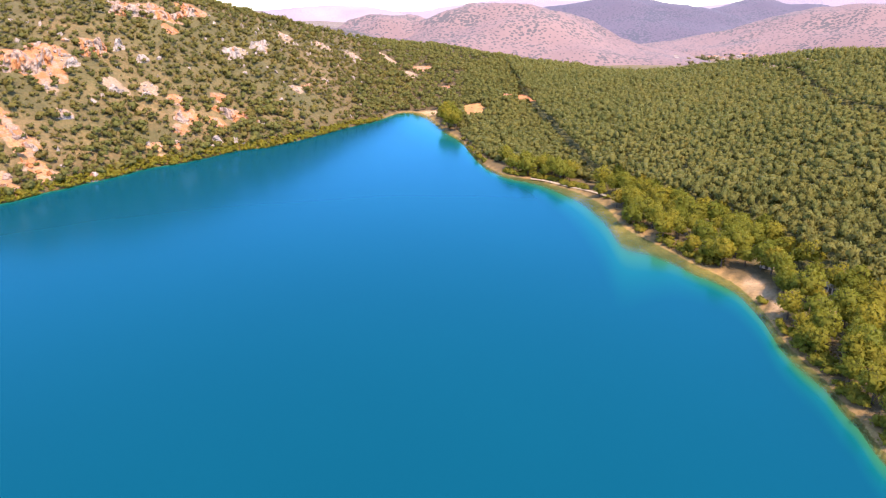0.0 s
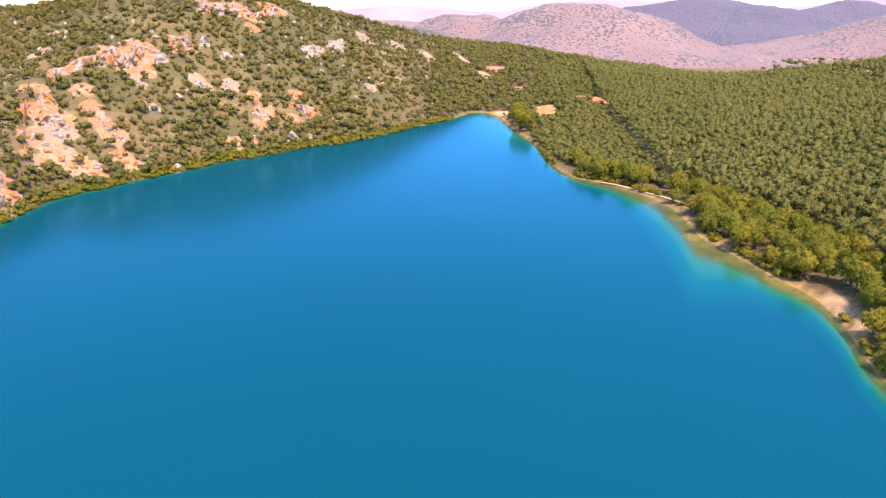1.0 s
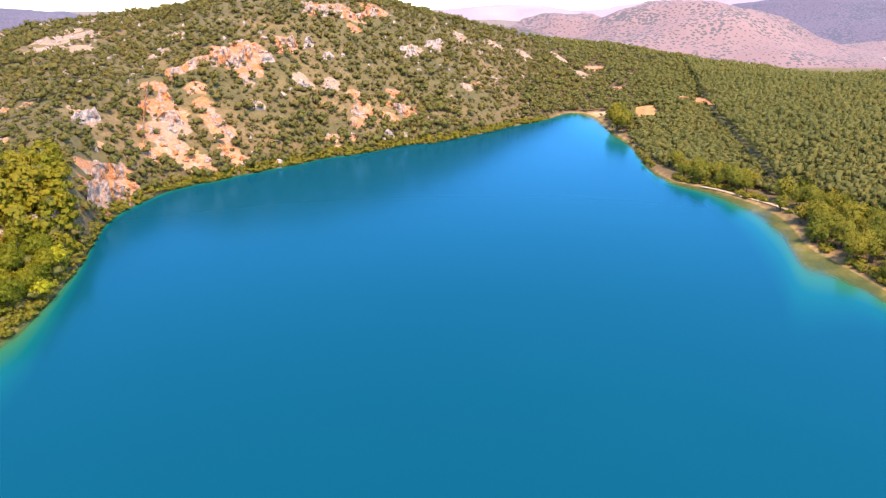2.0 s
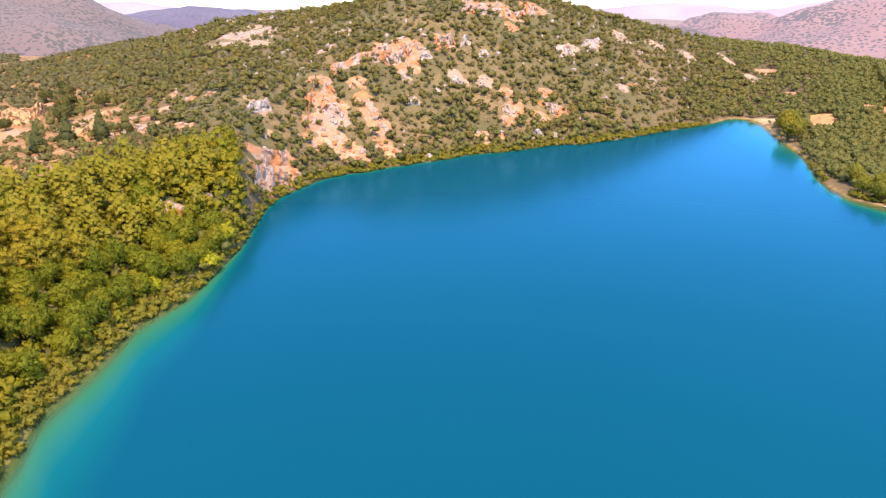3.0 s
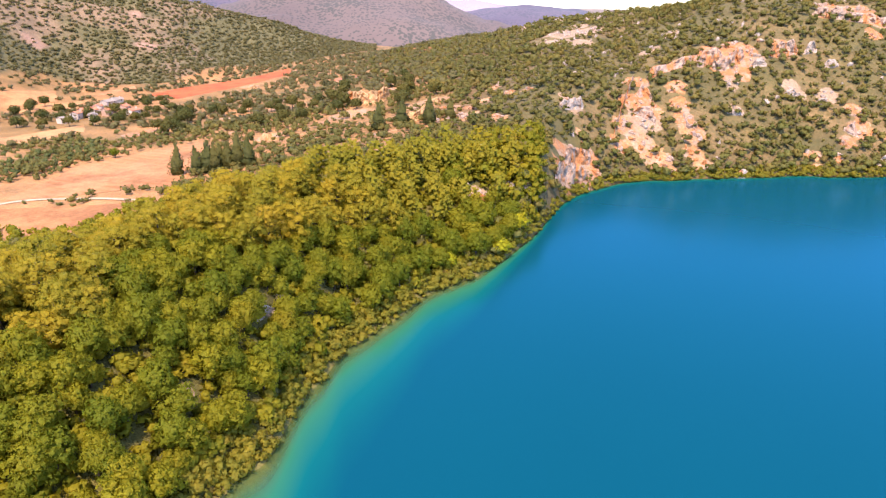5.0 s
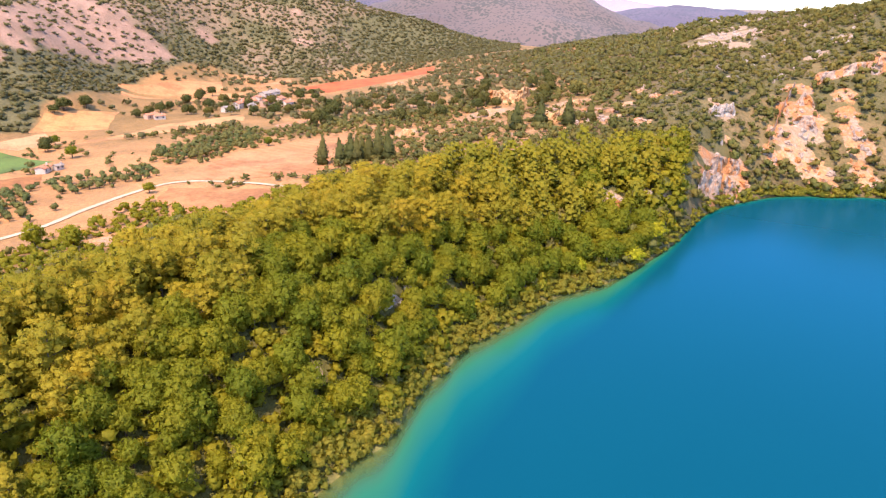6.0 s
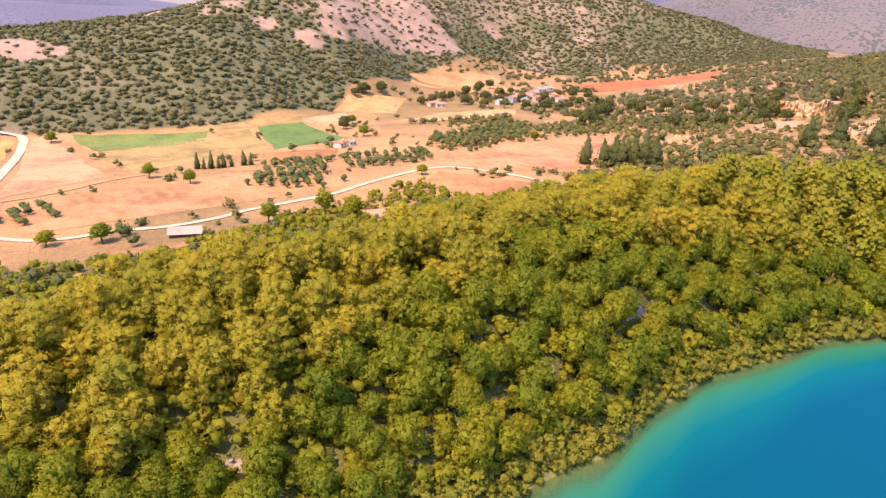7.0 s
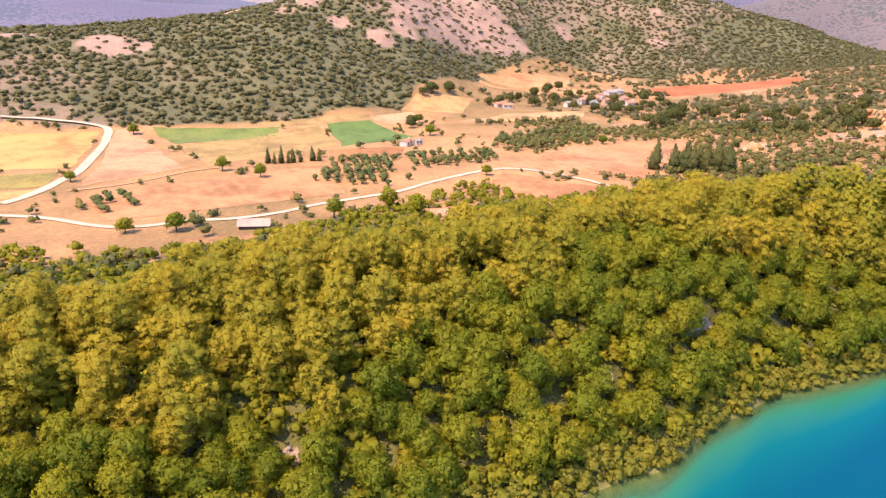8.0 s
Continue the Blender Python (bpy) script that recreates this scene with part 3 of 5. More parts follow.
# Each field: four corners in order, colour, second colour, bearing of the furrows, their width.
FIELDS = {
    "stubble_field": ([(-356, -259), (-374, -209), (-280, -172), (-273, -202)], (0.470, 0.228, 0.060), (0.529, 0.258, 0.068), 30, 3),
    "clover_field": ([(-262, -194), (-274, -172), (-248, -162), (-239, -178)], (0.240, 0.192, 0.037), (0.260, 0.184, 0.036), 30, 2),
    "corner_field": ([(-235, -175), (-244, -162), (-233, -161), (-222, -166)], (0.470, 0.228, 0.066), (0.50, 0.25, 0.07), 30, 3),
    "fallow_field": ([(-379, -202), (-382, -191), (-285, -125), (-249, -148)], (0.430, 0.212, 0.098), (0.465, 0.235, 0.110), 55, 3),
    "alfalfa_field": ([(-388, -185), (-403, -115), (-377, -108), (-347, -155)], (0.115, 0.158, 0.020), (0.160, 0.170, 0.028), 65, 3),
    "headland_field": ([(-405, -137), (-450, -66), (-439, -64), (-404, -114)], (0.37, 0.21, 0.075), (0.30, 0.19, 0.06), 20, 4),
    "mown_field": ([(-342, -153), (-412, -92), (-355, -69), (-292, -115)], (0.394, 0.215, 0.075), (0.29, 0.19, 0.05), 35, 5),
    "maize_field": ([(-419, -89), (-438, -64), (-389, -30), (-352, -66)], (0.078, 0.138, 0.018), (0.105, 0.152, 0.022), 25, 2),
    "reaped_field": ([(-444, -67), (-474, -37), (-447, -31), (-429, -50)], (0.45, 0.25, 0.12), (0.47, 0.26, 0.12), 20, 4),
    "lower_field": ([(-473, -48), (-504, -40), (-538, 4), (-487, -4)], (0.466, 0.215, 0.071), (0.493, 0.239, 0.090), 10, 4),
    "long_field": ([(-432, -30), (-489, 29), (-507, 84), (-475, 79)], (0.448, 0.225, 0.09), (0.484, 0.25, 0.10), 40, 4),
    "upper_field": ([(-621, 8), (-653, 9), (-719, 103), (-661, 95)], (0.466, 0.198, 0.078), (0.493, 0.231, 0.090), 40, 4),
    "sloping_field": ([(-615, 57), (-651, 81), (-657, 119), (-608, 89)], (0.45, 0.22, 0.08), (0.47, 0.235, 0.09), 40, 4),
    "ridge_field": ([(-678, 128), (-707, 137), (-734, 176), (-701, 168)], (0.46, 0.2, 0.08), (0.48, 0.22, 0.09), 40, 4),
    "dry_meadow": ([(-236, -145), (-307, -62), (-253, -47), (-205, -118)], (0.345, 0.140, 0.042), (0.430, 0.200, 0.080), 60, 6),
    "ochre_field": ([(-342, -69), (-359, -33), (-332, -31), (-313, -60)], (0.32, 0.125, 0.032), (0.36, 0.15, 0.042), 20, 4),
    "hay_field": ([(-306, 20), (-363, 53), (-378, 125), (-277, 79)], (0.36, 0.140, 0.042), (0.44, 0.205, 0.085), 70, 5),
    "ploughed_field": ([(-268, 10), (-293, 17), (-260, 58), (-243, 27)], (0.43, 0.19, 0.07), (0.40, 0.165, 0.055), 20, 3),
    "red_field": ([(-664, 163), (-751, 349), (-690, 327), (-623, 184)], (0.50, 0.085, 0.020), (0.54, 0.115, 0.028), 30, 6),
    "vineyard": ([(-189, -87), (-195, -65), (-184, -58), (-177, -78)], (0.38, 0.175, 0.065), (0.27, 0.135, 0.04), 50, 2.5),
    "lakeside_meadow": ([(13, 574), (28, 563), (35, 520), (17, 522)], (0.448, 0.231, 0.071), (0.493, 0.263, 0.095), 20, 5),
    "woodland_meadow": ([(56, 581), (66, 590), (78, 562), (61, 560)], (0.44, 0.18, 0.07), (0.46, 0.2, 0.08), 20, 5),
}


def in_quad(x, y, quad):
    sides = [(quad[(k + 1) % 4][0] - quad[k][0]) * (y - quad[k][1]) - (quad[(k + 1) % 4][1] - quad[k][1]) * (x - quad[k][0]) for k in range(4)]
    s = np.stack(sides)
    return (s > 0).all(0) | (s < 0).all(0)


def near_line(x, y, line):
    best = np.full(np.shape(x), 1e9)
    for (ax, ay), (bx, by) in zip(line, line[1:]):
        ux, uy = bx - ax, by - ay
        t = np.clip(((x - ax) * ux + (y - ay) * uy) / (ux * ux + uy * uy), 0, 1)
        best = np.minimum(best, np.hypot(x - ax - t * ux, y - ay - t * uy))
    return best


def open_land(x, y):
    """Whether a place lies in a field or on a road."""
    busy = np.zeros(np.shape(x), bool)
    for quad, *_ in FIELDS.values():
        busy |= in_quad(x, y, quad)
    for width, line in ROADS.values():
        busy |= near_line(x, y, line) < width * 0.5 + 1.5
    return busy


# Bare earth: x, y, radius, colour kind (0 pale clay, 1 orange, 2 red, 3 pale stone)
STONY_SLOPES = [(117, 561, 17), (118.2, 574, 17), (115.8, 556, 13), (122.5, 608, 14), (125, 600, 12), (111, 700, 22), (108.5, 685, 24), (105, 620, 12), (103, 640, 16), (100.7, 602, 12),
                (97.5, 592, 15), (95.5, 620, 20), (94.4, 650, 28), (92, 700, 38), (90.8, 764, 50), (89, 740, 34), (87, 765, 24), (82.6, 863, 15), (75.5, 880, 13), (76, 950, 14)]


def stony_slope(x, y):
    most = np.zeros(np.shape(x))
    wob = 1.3 * (fbm(x, y, 60, 5, 551) - 0.5)
    for b, r, rad in STONY_SLOPES:
        px, py = place(b, r)
        most = np.maximum(most, smooth(1.15, 0.75, np.hypot(x - px, y - py) / rad + wob))
    return most


BARE_CLIFFS = [(-243, 397, 10.7, 1), (-234, 398, 10.6, 1), (-238, 418, 9.1, 1), (-251, 375, 6.6, 1), (-257, 366, 6.6, 1),
    (-256, 342, 6.3, 1), (-245, 320, 5.9, 1), (-240, 328, 7.7, 1), (-233, 302, 5.6, 1), (-230, 316, 7.4, 3), (-223, 303, 6.3, 0),
    (-216, 303, 7, 0), (-207, 301, 6.9, 0), (-199, 298, 4.5, 0), (-238, 353, 5.3, 1), (-228, 344, 5.2, 1), (-218, 337, 5, 1),
    (-208, 330, 4.9, 0), (-199, 322, 4.8, 0), (-191, 315, 3.9, 0), (-224, 287, 4.6, 1), (-212, 236, 5.3, 1), (-203, 224, 4.4, 1),
    (-215, 248, 5.5, 3)]
BARE_SLOPES = [(-208, 244, 4.7, 1), (-219, 262, 4.3, 1), (-212, 255, 4.2, 1), (-235, 523, 9.6, 1), (-223, 535, 9.7, 1),
    (-205, 527, 7.1, 1), (-201, 562, 10, 1), (-199, 510, 5.2, 1), (-224, 447, 7.3, 1), (-167, 427, 5.3, 1), (-158, 417, 5.1, 1),
    (-158, 401, 4.5, 1), (-154, 386, 3.9, 1), (-148, 453, 5.5, 1), (-138, 442, 4.9, 1), (-133, 444, 4.4, 1), (-143, 425, 4.2, 1),
    (-164, 380, 3.9, 0), (-157, 371, 3.8, 0), (-226, 418, 5, 3), (-199, 416, 5.8, 3), (-186, 429, 5.4, 3), (-208, 370, 4.4, 3),
    (-220, 384, 4.2, 3)]
BARE_CRAGS = [(-248, 276, 6.2, 3), (-216, 230, 2.6, 0), (-229, 264, 2.9, 0), (-211, 338, 3.3, 1), (-156, 528, 5.2, 3), (-146, 551, 5.4, 3),
    (-385, 418, 15.5, 3), (-385, 439, 14.7, 3), (-368, 386, 10, 3), (-500, 535, 15.3, 3), (-433, 507, 11.2, 3), (-519, 501, 10.6, 3),
    (-288, 395, 6.1, 3), (-298, 428, 6.6, 3), (-110, 507, 4.9, 3), (-104, 520, 4.4, 1), (-96, 554, 3.5, 3), (-183, 156, 5.5, 3),
    (-180, 160, 4.5, 3), (-183, 174, 3.7, 3), (-184, 184, 2.7, 3), (-268, 218, 7.2, 0), (-289, 224, 6.9, 0), (-307, 274, 4.3, 0)]
BARE_KNOLLS = [(-284, 267, 3.7, 0), (-274, 268, 3.2, 0), (-268, 204, 4.9, 0), (-280, 234, 4.6, 1), (-248, 224, 4.2, 0),
    (-38, 726, 10.7, 3), (-23, 766, 11.2, 1), (-63, 748, 11, 3), (-90, 667, 9.9, 3), (15, 713, 7.5, 3), (-1, 658, 6.2, 1),
    (-109, 638, 8.1, 3), (-137, 602, 7.8, 3), (-210, 333, 5.8, 0), (-200, 321, 5.5, 0), (-192, 321, 3.9, 0), (-199, 298, 4.5, 1),
    (-193, 645, 9.9, 1)]
BARE_HILL = BARE_CLIFFS + BARE_SLOPES + BARE_CRAGS + BARE_KNOLLS
CLAY_BANKS = [(-396, 229, 9, 1), (-401, 241, 9.3, 1), (-400, 249, 9.3, 0), (-403, 258, 6.8, 1), (-303, 206, 7.3, 0), (-308, 216, 8.5, 0), (-318, 231, 7.8, 0), (-323, 243, 6.9, 0),
    (-348, 146, 6.3, 0), (-354, 153, 5.4, 0), (-396, 140, 5.4, 0), (-356, 204, 12.8, 0), (-354, 184, 5.1, 1), (-456, 167, 6.2, 0), (-642, 260, 8.8, 0), (-713, 336, 8.9, 1),
    (-522, 296, 11.9, 2), (-521, 282, 8.4, 1), (-293, 228, 5.3, 1), (-289, 250, 5.4, 0), (-307, 272, 4.6, 0), (-440, 105, 8.9, 1), (-443, 115, 7.7, 1), (-275, 173, 4.6, 1)]
CLAY_SPOTS = [(-274, 180, 2.7, 0), (-286, 266, 3.7, 0), (-268, 225, 4.4, 0), (-262, 211, 3.5, 0), (-479, 462, 11.1, 3), (-418, 461, 11.7, 3), (-353, 397, 10, 3), (-508, 367, 5.3, 0), (-502, 351, 3.8, 1), (-456, 200, 4.7, 0), (-441, 211, 4.1, 1), (-138, 51, 1.5, 3),
    (-138, 55, 1.5, 3), (-145, 60, 1.5, 3), (-143, 61, 1.5, 3), (-118, 30, 1.5, 3), (-86, -60, 1.5, 1), (-85, -54, 1.5, 1), (-92, -54, 1.5, 1), (-92, -27, 1.5, 3), (-167, -85, 2.9, 0), (-163, -80, 2.5, 0), (-227, -7, 4.3, 0)]
BARE_PLATEAU = CLAY_BANKS + CLAY_SPOTS
BEACH = [(94, 193, 4), (95, 185, 3.2), (96, 177, 3), (108, 175, 3.2), (106, 170, 2.6), (90, 170, 2.6), (75, 292, 3), (-9, 560, 9), (-20, 566, 9), (-31, 566, 9)]


def bare(x, y):
    """How bare the earth is (0 to 1), and of which kind."""
    most, kind = np.zeros(np.shape(x)), np.zeros(np.shape(x), int)
    wob = 0.9 * (fbm(x, y, 14, 3, 51) - 0.5)
    for px, py, rad, k in BARE_HILL + BARE_PLATEAU:
        q = smooth(1.25, 0.7, np.hypot(x - px, y - py) / (1.25 * rad) + wob)
        kind = np.where(q > most, k, kind)
        most = np.maximum(most, q)
    return most, kind
# ---- ground ----


def tone(x, y, z):
    """Colour of the bare ground by where it lies, with haze mixed in far out."""
    r, az = np.hypot(x, y), (np.degrees(np.arctan2(-x, y)) + 60) % 360 - 60
    d = r - shore(az)
    n1, n2 = fbm(x, y, 45, 4, 61)[:, None], fbm(x, y, 160, 3, 62)[:, None]

    def mixc(a, b, f):
        f = np.asarray(f)
        f = f[:, None] if f.ndim == 1 else f
        return np.asarray(a) * (1 - f) + np.asarray(b) * f

    floor = mixc((0.094, 0.066, 0.027), (0.148, 0.098, 0.039), n1)
    floor = mixc(floor, (0.105, 0.100, 0.026), smooth(0, -8, az) * smooth(15, 40, d))
    floor = mixc(floor, (0.125, 0.112, 0.024), smooth(44, 50, az) * (1 - smooth(80, 110, d)) * smooth(1.5, 3, d))
    stony = mixc((0.120, 0.098, 0.034), (0.215, 0.142, 0.062), smooth(0.35, 0.7, n1))
    dry = mixc((0.253, 0.145, 0.048), (0.431, 0.213, 0.083), smooth(0.3, 0.7, n1 * 0.5 + n2 * 0.5))
    floor = mixc(floor, (0.14, 0.13, 0.022), smooth(44, 50, az) * (1 - smooth(8, 15, d)) * (az < 150))
    c = mixc(floor, stony, smooth(5, 12, az) * (1 - smooth(44, 50, az)) * smooth(8, 30, d))
    c = mixc(c, dry, smooth(47, 55, az) * (1 - smooth(135, 150, az)) * smooth(85, 130, d))
    hilly = np.maximum(valley_side(x, y), 0)
    stone = smooth(0.50, 0.64, n1[:, 0] * 0.6 + n2[:, 0] * 0.4 + 0.10 * smooth(40, 75, z) - 0.04)
    stone = np.maximum(stone * 0.5, stony_slope(x, y))
    c = mixc(c, mixc((0.122, 0.108, 0.047), (0.34, 0.205, 0.150), stone), hilly)
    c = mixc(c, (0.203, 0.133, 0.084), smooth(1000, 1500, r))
    # distance haze painted as lavender grey beyond 2600 m
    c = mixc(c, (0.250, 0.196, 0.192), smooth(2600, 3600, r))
    for px, py, rad in BEACH:
        c = mixc(c, (0.484, 0.322, 0.180), smooth(1.2, 0.7, np.hypot(x - px, y - py) / rad + 0.5 * (n1[:, 0] - 0.5)))
    # strip of sand at the water's edge and the bottom of the lake
    edge = smooth(-3, 0, d) * (1 - smooth(1.0, 3.5, d))
    c = mixc(c, (0.36, 0.215, 0.080), edge * np.where(az < 3, 0.9, 0.2))
    weed = smooth(0.42, 0.6, fbm(x, y, 16, 4, 88))[:, None]
    bed = mixc((0.40, 0.255, 0.075), (0.16, 0.118, 0.040), weed)
    bed = mixc(bed, (0.359, 0.252, 0.084), smooth(0.55, 0.75, fbm(x, y, 9, 3, 89)) * 0.7)
    bed = mixc(bed, (0.13, 0.15, 0.05), 0.8 * smooth(8, 44, az))
    return mixc(c, bed, 1 - smooth(-2.5, -0.3, d))


def build_ground():
    az = np.concatenate([np.arange(-46, 134, 0.4), np.arange(134, 314, 2.0)])
    r = np.concatenate([np.linspace(2, 64, 8), np.arange(67, 620, 4.0), np.arange(622, 1300, 9.0), 1300 * 1.06 ** np.arange(24)])
    A, Rr = np.meshgrid(np.radians(az), r, indexing="xy")
    x, y = -Rr * np.sin(A), Rr * np.cos(A)
    x, y = x.ravel(), y.ravel()
    z = height(x, y)
    b, kind = bare(x, y)
    kinds = np.array([(0.470, 0.245, 0.105), (0.470, 0.195, 0.072), (0.484, 0.154, 0.060), (0.390, 0.266, 0.174)])
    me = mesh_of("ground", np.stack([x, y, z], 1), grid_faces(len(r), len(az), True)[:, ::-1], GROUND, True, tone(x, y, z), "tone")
    me.attributes.new("earth", "FLOAT_COLOR", "POINT").data.foreach_set("color", np.c_[kinds[kind], np.ones(len(x))].astype(np.float32).ravel())
    az = (np.degrees(np.arctan2(-x, y)) + 60) % 360 - 60
    tuft = 0.6 * smooth(3, 9, az) * (1 - 0.75 * smooth(60, 80, az)) * (z > 1) * (1 - smooth(145, 150, az))
    me.attributes.new("tuft", "FLOAT", "POINT").data.foreach_set("value", tuft.astype(np.float32))
    me.attributes.new("bare", "FLOAT", "POINT").data.foreach_set("value", b.astype(np.float32))
    tagged(new("ground", me), "dry stony hills, plain and lake bed", "ground", kind="structure")


def build_water():
    az = np.arange(-60, 300, 0.5)
    s = np.concatenate([[0.02, 0.2, 0.4, 0.55, 0.65], np.linspace(0.7, 1.03, 44)])
    A, S = np.meshgrid(az, s, indexing="xy")
    rr = S * shore(A)
    x, y = place(A, rr)
    x, y = x.ravel(), y.ravel()
    depth = -height(x, y)
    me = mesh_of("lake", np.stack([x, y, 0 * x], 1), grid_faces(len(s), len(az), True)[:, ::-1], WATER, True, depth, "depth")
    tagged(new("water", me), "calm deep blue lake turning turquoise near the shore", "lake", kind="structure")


build_ground()
build_water()


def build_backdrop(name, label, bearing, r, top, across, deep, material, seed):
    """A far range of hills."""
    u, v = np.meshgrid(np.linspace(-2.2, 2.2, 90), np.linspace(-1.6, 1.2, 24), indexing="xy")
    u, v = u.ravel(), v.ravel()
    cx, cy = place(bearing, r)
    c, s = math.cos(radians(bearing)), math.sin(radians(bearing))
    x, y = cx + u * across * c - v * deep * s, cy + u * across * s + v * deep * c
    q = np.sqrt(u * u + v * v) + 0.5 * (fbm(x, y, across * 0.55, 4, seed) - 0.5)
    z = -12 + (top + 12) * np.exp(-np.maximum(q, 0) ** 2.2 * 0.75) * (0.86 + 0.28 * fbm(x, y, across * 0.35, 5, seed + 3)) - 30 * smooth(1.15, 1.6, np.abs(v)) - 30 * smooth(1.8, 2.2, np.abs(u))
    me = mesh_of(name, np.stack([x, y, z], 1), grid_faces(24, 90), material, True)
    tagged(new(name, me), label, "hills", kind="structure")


# Haze sits in each glow, and in the bluish BLUE and lavender PALE base colours.
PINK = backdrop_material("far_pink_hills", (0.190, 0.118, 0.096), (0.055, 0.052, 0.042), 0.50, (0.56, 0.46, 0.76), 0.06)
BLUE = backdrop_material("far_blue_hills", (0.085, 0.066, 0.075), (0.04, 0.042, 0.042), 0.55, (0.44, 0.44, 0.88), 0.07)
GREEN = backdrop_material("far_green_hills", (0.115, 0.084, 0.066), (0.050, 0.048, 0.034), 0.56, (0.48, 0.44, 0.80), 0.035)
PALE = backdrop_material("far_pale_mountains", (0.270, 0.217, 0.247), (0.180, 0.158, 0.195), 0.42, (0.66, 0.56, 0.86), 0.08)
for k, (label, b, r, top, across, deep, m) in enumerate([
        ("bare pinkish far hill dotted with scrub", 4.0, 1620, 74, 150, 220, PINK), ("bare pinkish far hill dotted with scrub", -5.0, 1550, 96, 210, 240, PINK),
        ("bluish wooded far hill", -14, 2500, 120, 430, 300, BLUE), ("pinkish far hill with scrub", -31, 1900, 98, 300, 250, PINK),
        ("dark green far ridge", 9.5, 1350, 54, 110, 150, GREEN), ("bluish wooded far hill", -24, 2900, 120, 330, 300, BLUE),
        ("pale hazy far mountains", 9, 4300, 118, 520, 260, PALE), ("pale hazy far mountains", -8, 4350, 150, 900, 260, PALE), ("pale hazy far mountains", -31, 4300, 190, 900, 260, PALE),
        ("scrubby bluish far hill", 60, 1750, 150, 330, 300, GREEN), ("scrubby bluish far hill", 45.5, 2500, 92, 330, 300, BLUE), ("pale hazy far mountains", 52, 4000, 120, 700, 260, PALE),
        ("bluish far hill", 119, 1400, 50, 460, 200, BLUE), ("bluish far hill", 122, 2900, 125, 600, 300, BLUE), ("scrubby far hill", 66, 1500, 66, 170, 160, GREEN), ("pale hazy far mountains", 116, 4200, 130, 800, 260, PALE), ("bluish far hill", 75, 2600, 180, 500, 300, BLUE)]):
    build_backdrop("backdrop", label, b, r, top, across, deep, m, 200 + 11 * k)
# ---- plants ----
rng = np.random.default_rng(7)
SCRUB_T = [leaf_cards(lumps(rng, 3, 0.6, 0.42, 1.0, 0.58), 24, 0.42, rng, outward=0.5, shrink=0.8) for _ in range(7)]
DOT_T = [leaf_cards(lumps(rng, 1, 0.2, 0.4, 0.6, 0.9), 7, 0.7, rng) for _ in range(5)]
WOOD_T = [leaf_cards(lumps(rng, 8, 0.62, 0.9, 1.65, 0.52), 34, 0.5, rng) for _ in range(6)]

LIGHT_T = [leaf_cards(lumps(rng, 4, 0.55, 0.8, 1.6, 0.66), 18, 0.55, rng) for _ in range(6)]


def bush_scale(n, lo, hi):
    return rng.uniform(lo, hi, n) * rng.uniform(0.8, 1.15, n)


# scrub on the stony hill
def on_hill(x, y, z, az, d):
    b, _ = bare(x, y)
    cover = (1 - smooth(50, 60, az)) * (0.80 + 1.4 * smooth(0.34, 0.6, fbm(x, y, 34, 4, 101)))
    high = 1 - 0.35 * smooth(70, 92, z)
    high = high * (1 - 0.35 * smooth(36, 46, az) * smooth(40, 90, d)) * (1 - 0.4 * smooth(44, 50, az) * smooth(60, 100, d) * (1 - smooth(260, 340, d)))
    return np.where(d > 3, cover * high * (1 - 0.93 * b), 0)


p, az, d = scattered((3, 60), (165, 760), 4.5, rng, on_hill)
stuff("hillside_scrub", "dense olive-green scrub on a rocky hillside", "scrub", SCRUB_T, SCRUB, p, rng.choice([1.5, 2.1, 2.8, 3.7], len(p), p=[0.3, 0.3, 0.25, 0.15]) * rng.uniform(0.8, 1.25, len(p)), rng, rng.uniform(0.75, 1.15, len(p)))


# wood at the foot of the hill and behind the bay
def hill_foot(x, y, z, az, d):
    b, _ = bare(x, y)
    foot = (1 - smooth(35, 75, d)) * smooth(0.35, 0.5, fbm(x, y, 40, 3, 140))
    behind = smooth(9, 2, az) * smooth(8, 30, d)
    return np.where((d > 2) & ~open_land(x, y), np.maximum(foot * 0.75, behind * 0.9) * (1 - b), 0)


p, az, d = scattered((-6, 48), (200, 960), 4.6, rng, hill_foot)
stuff("lakeside_wood", "green trees along the foot of the hill", "trees", LIGHT_T, WOOD_FAR, p, bush_scale(len(p), 1.7, 3.2), rng)


# closed forest on the east side: a lower young stand by the lake, a taller one behind a straight edge
STAND_EDGE = [(72, 470), (73, 414), (74, 362), (75, 325), (76, 293), (82, 277), (94, 262)]
RIDE = [(246, 487), (232, 443), (219, 397), (215, 371), (220, 340)]


def tall_stand(x, y):
    return x > np.interp(y, [262, 277, 293, 325, 362, 414, 470, 560], [94, 82, 76, 75, 74, 73, 72, 66])


def east_wood(x, y, z, az, d):
    gap = (near_line(x, y, STAND_EDGE) < 0.7) | (near_line(x, y, RIDE) < 1.4)
    return np.where((d > np.where(az < -14, 50, 20)) & ~gap & ~open_land(x, y), 0.985, 0)


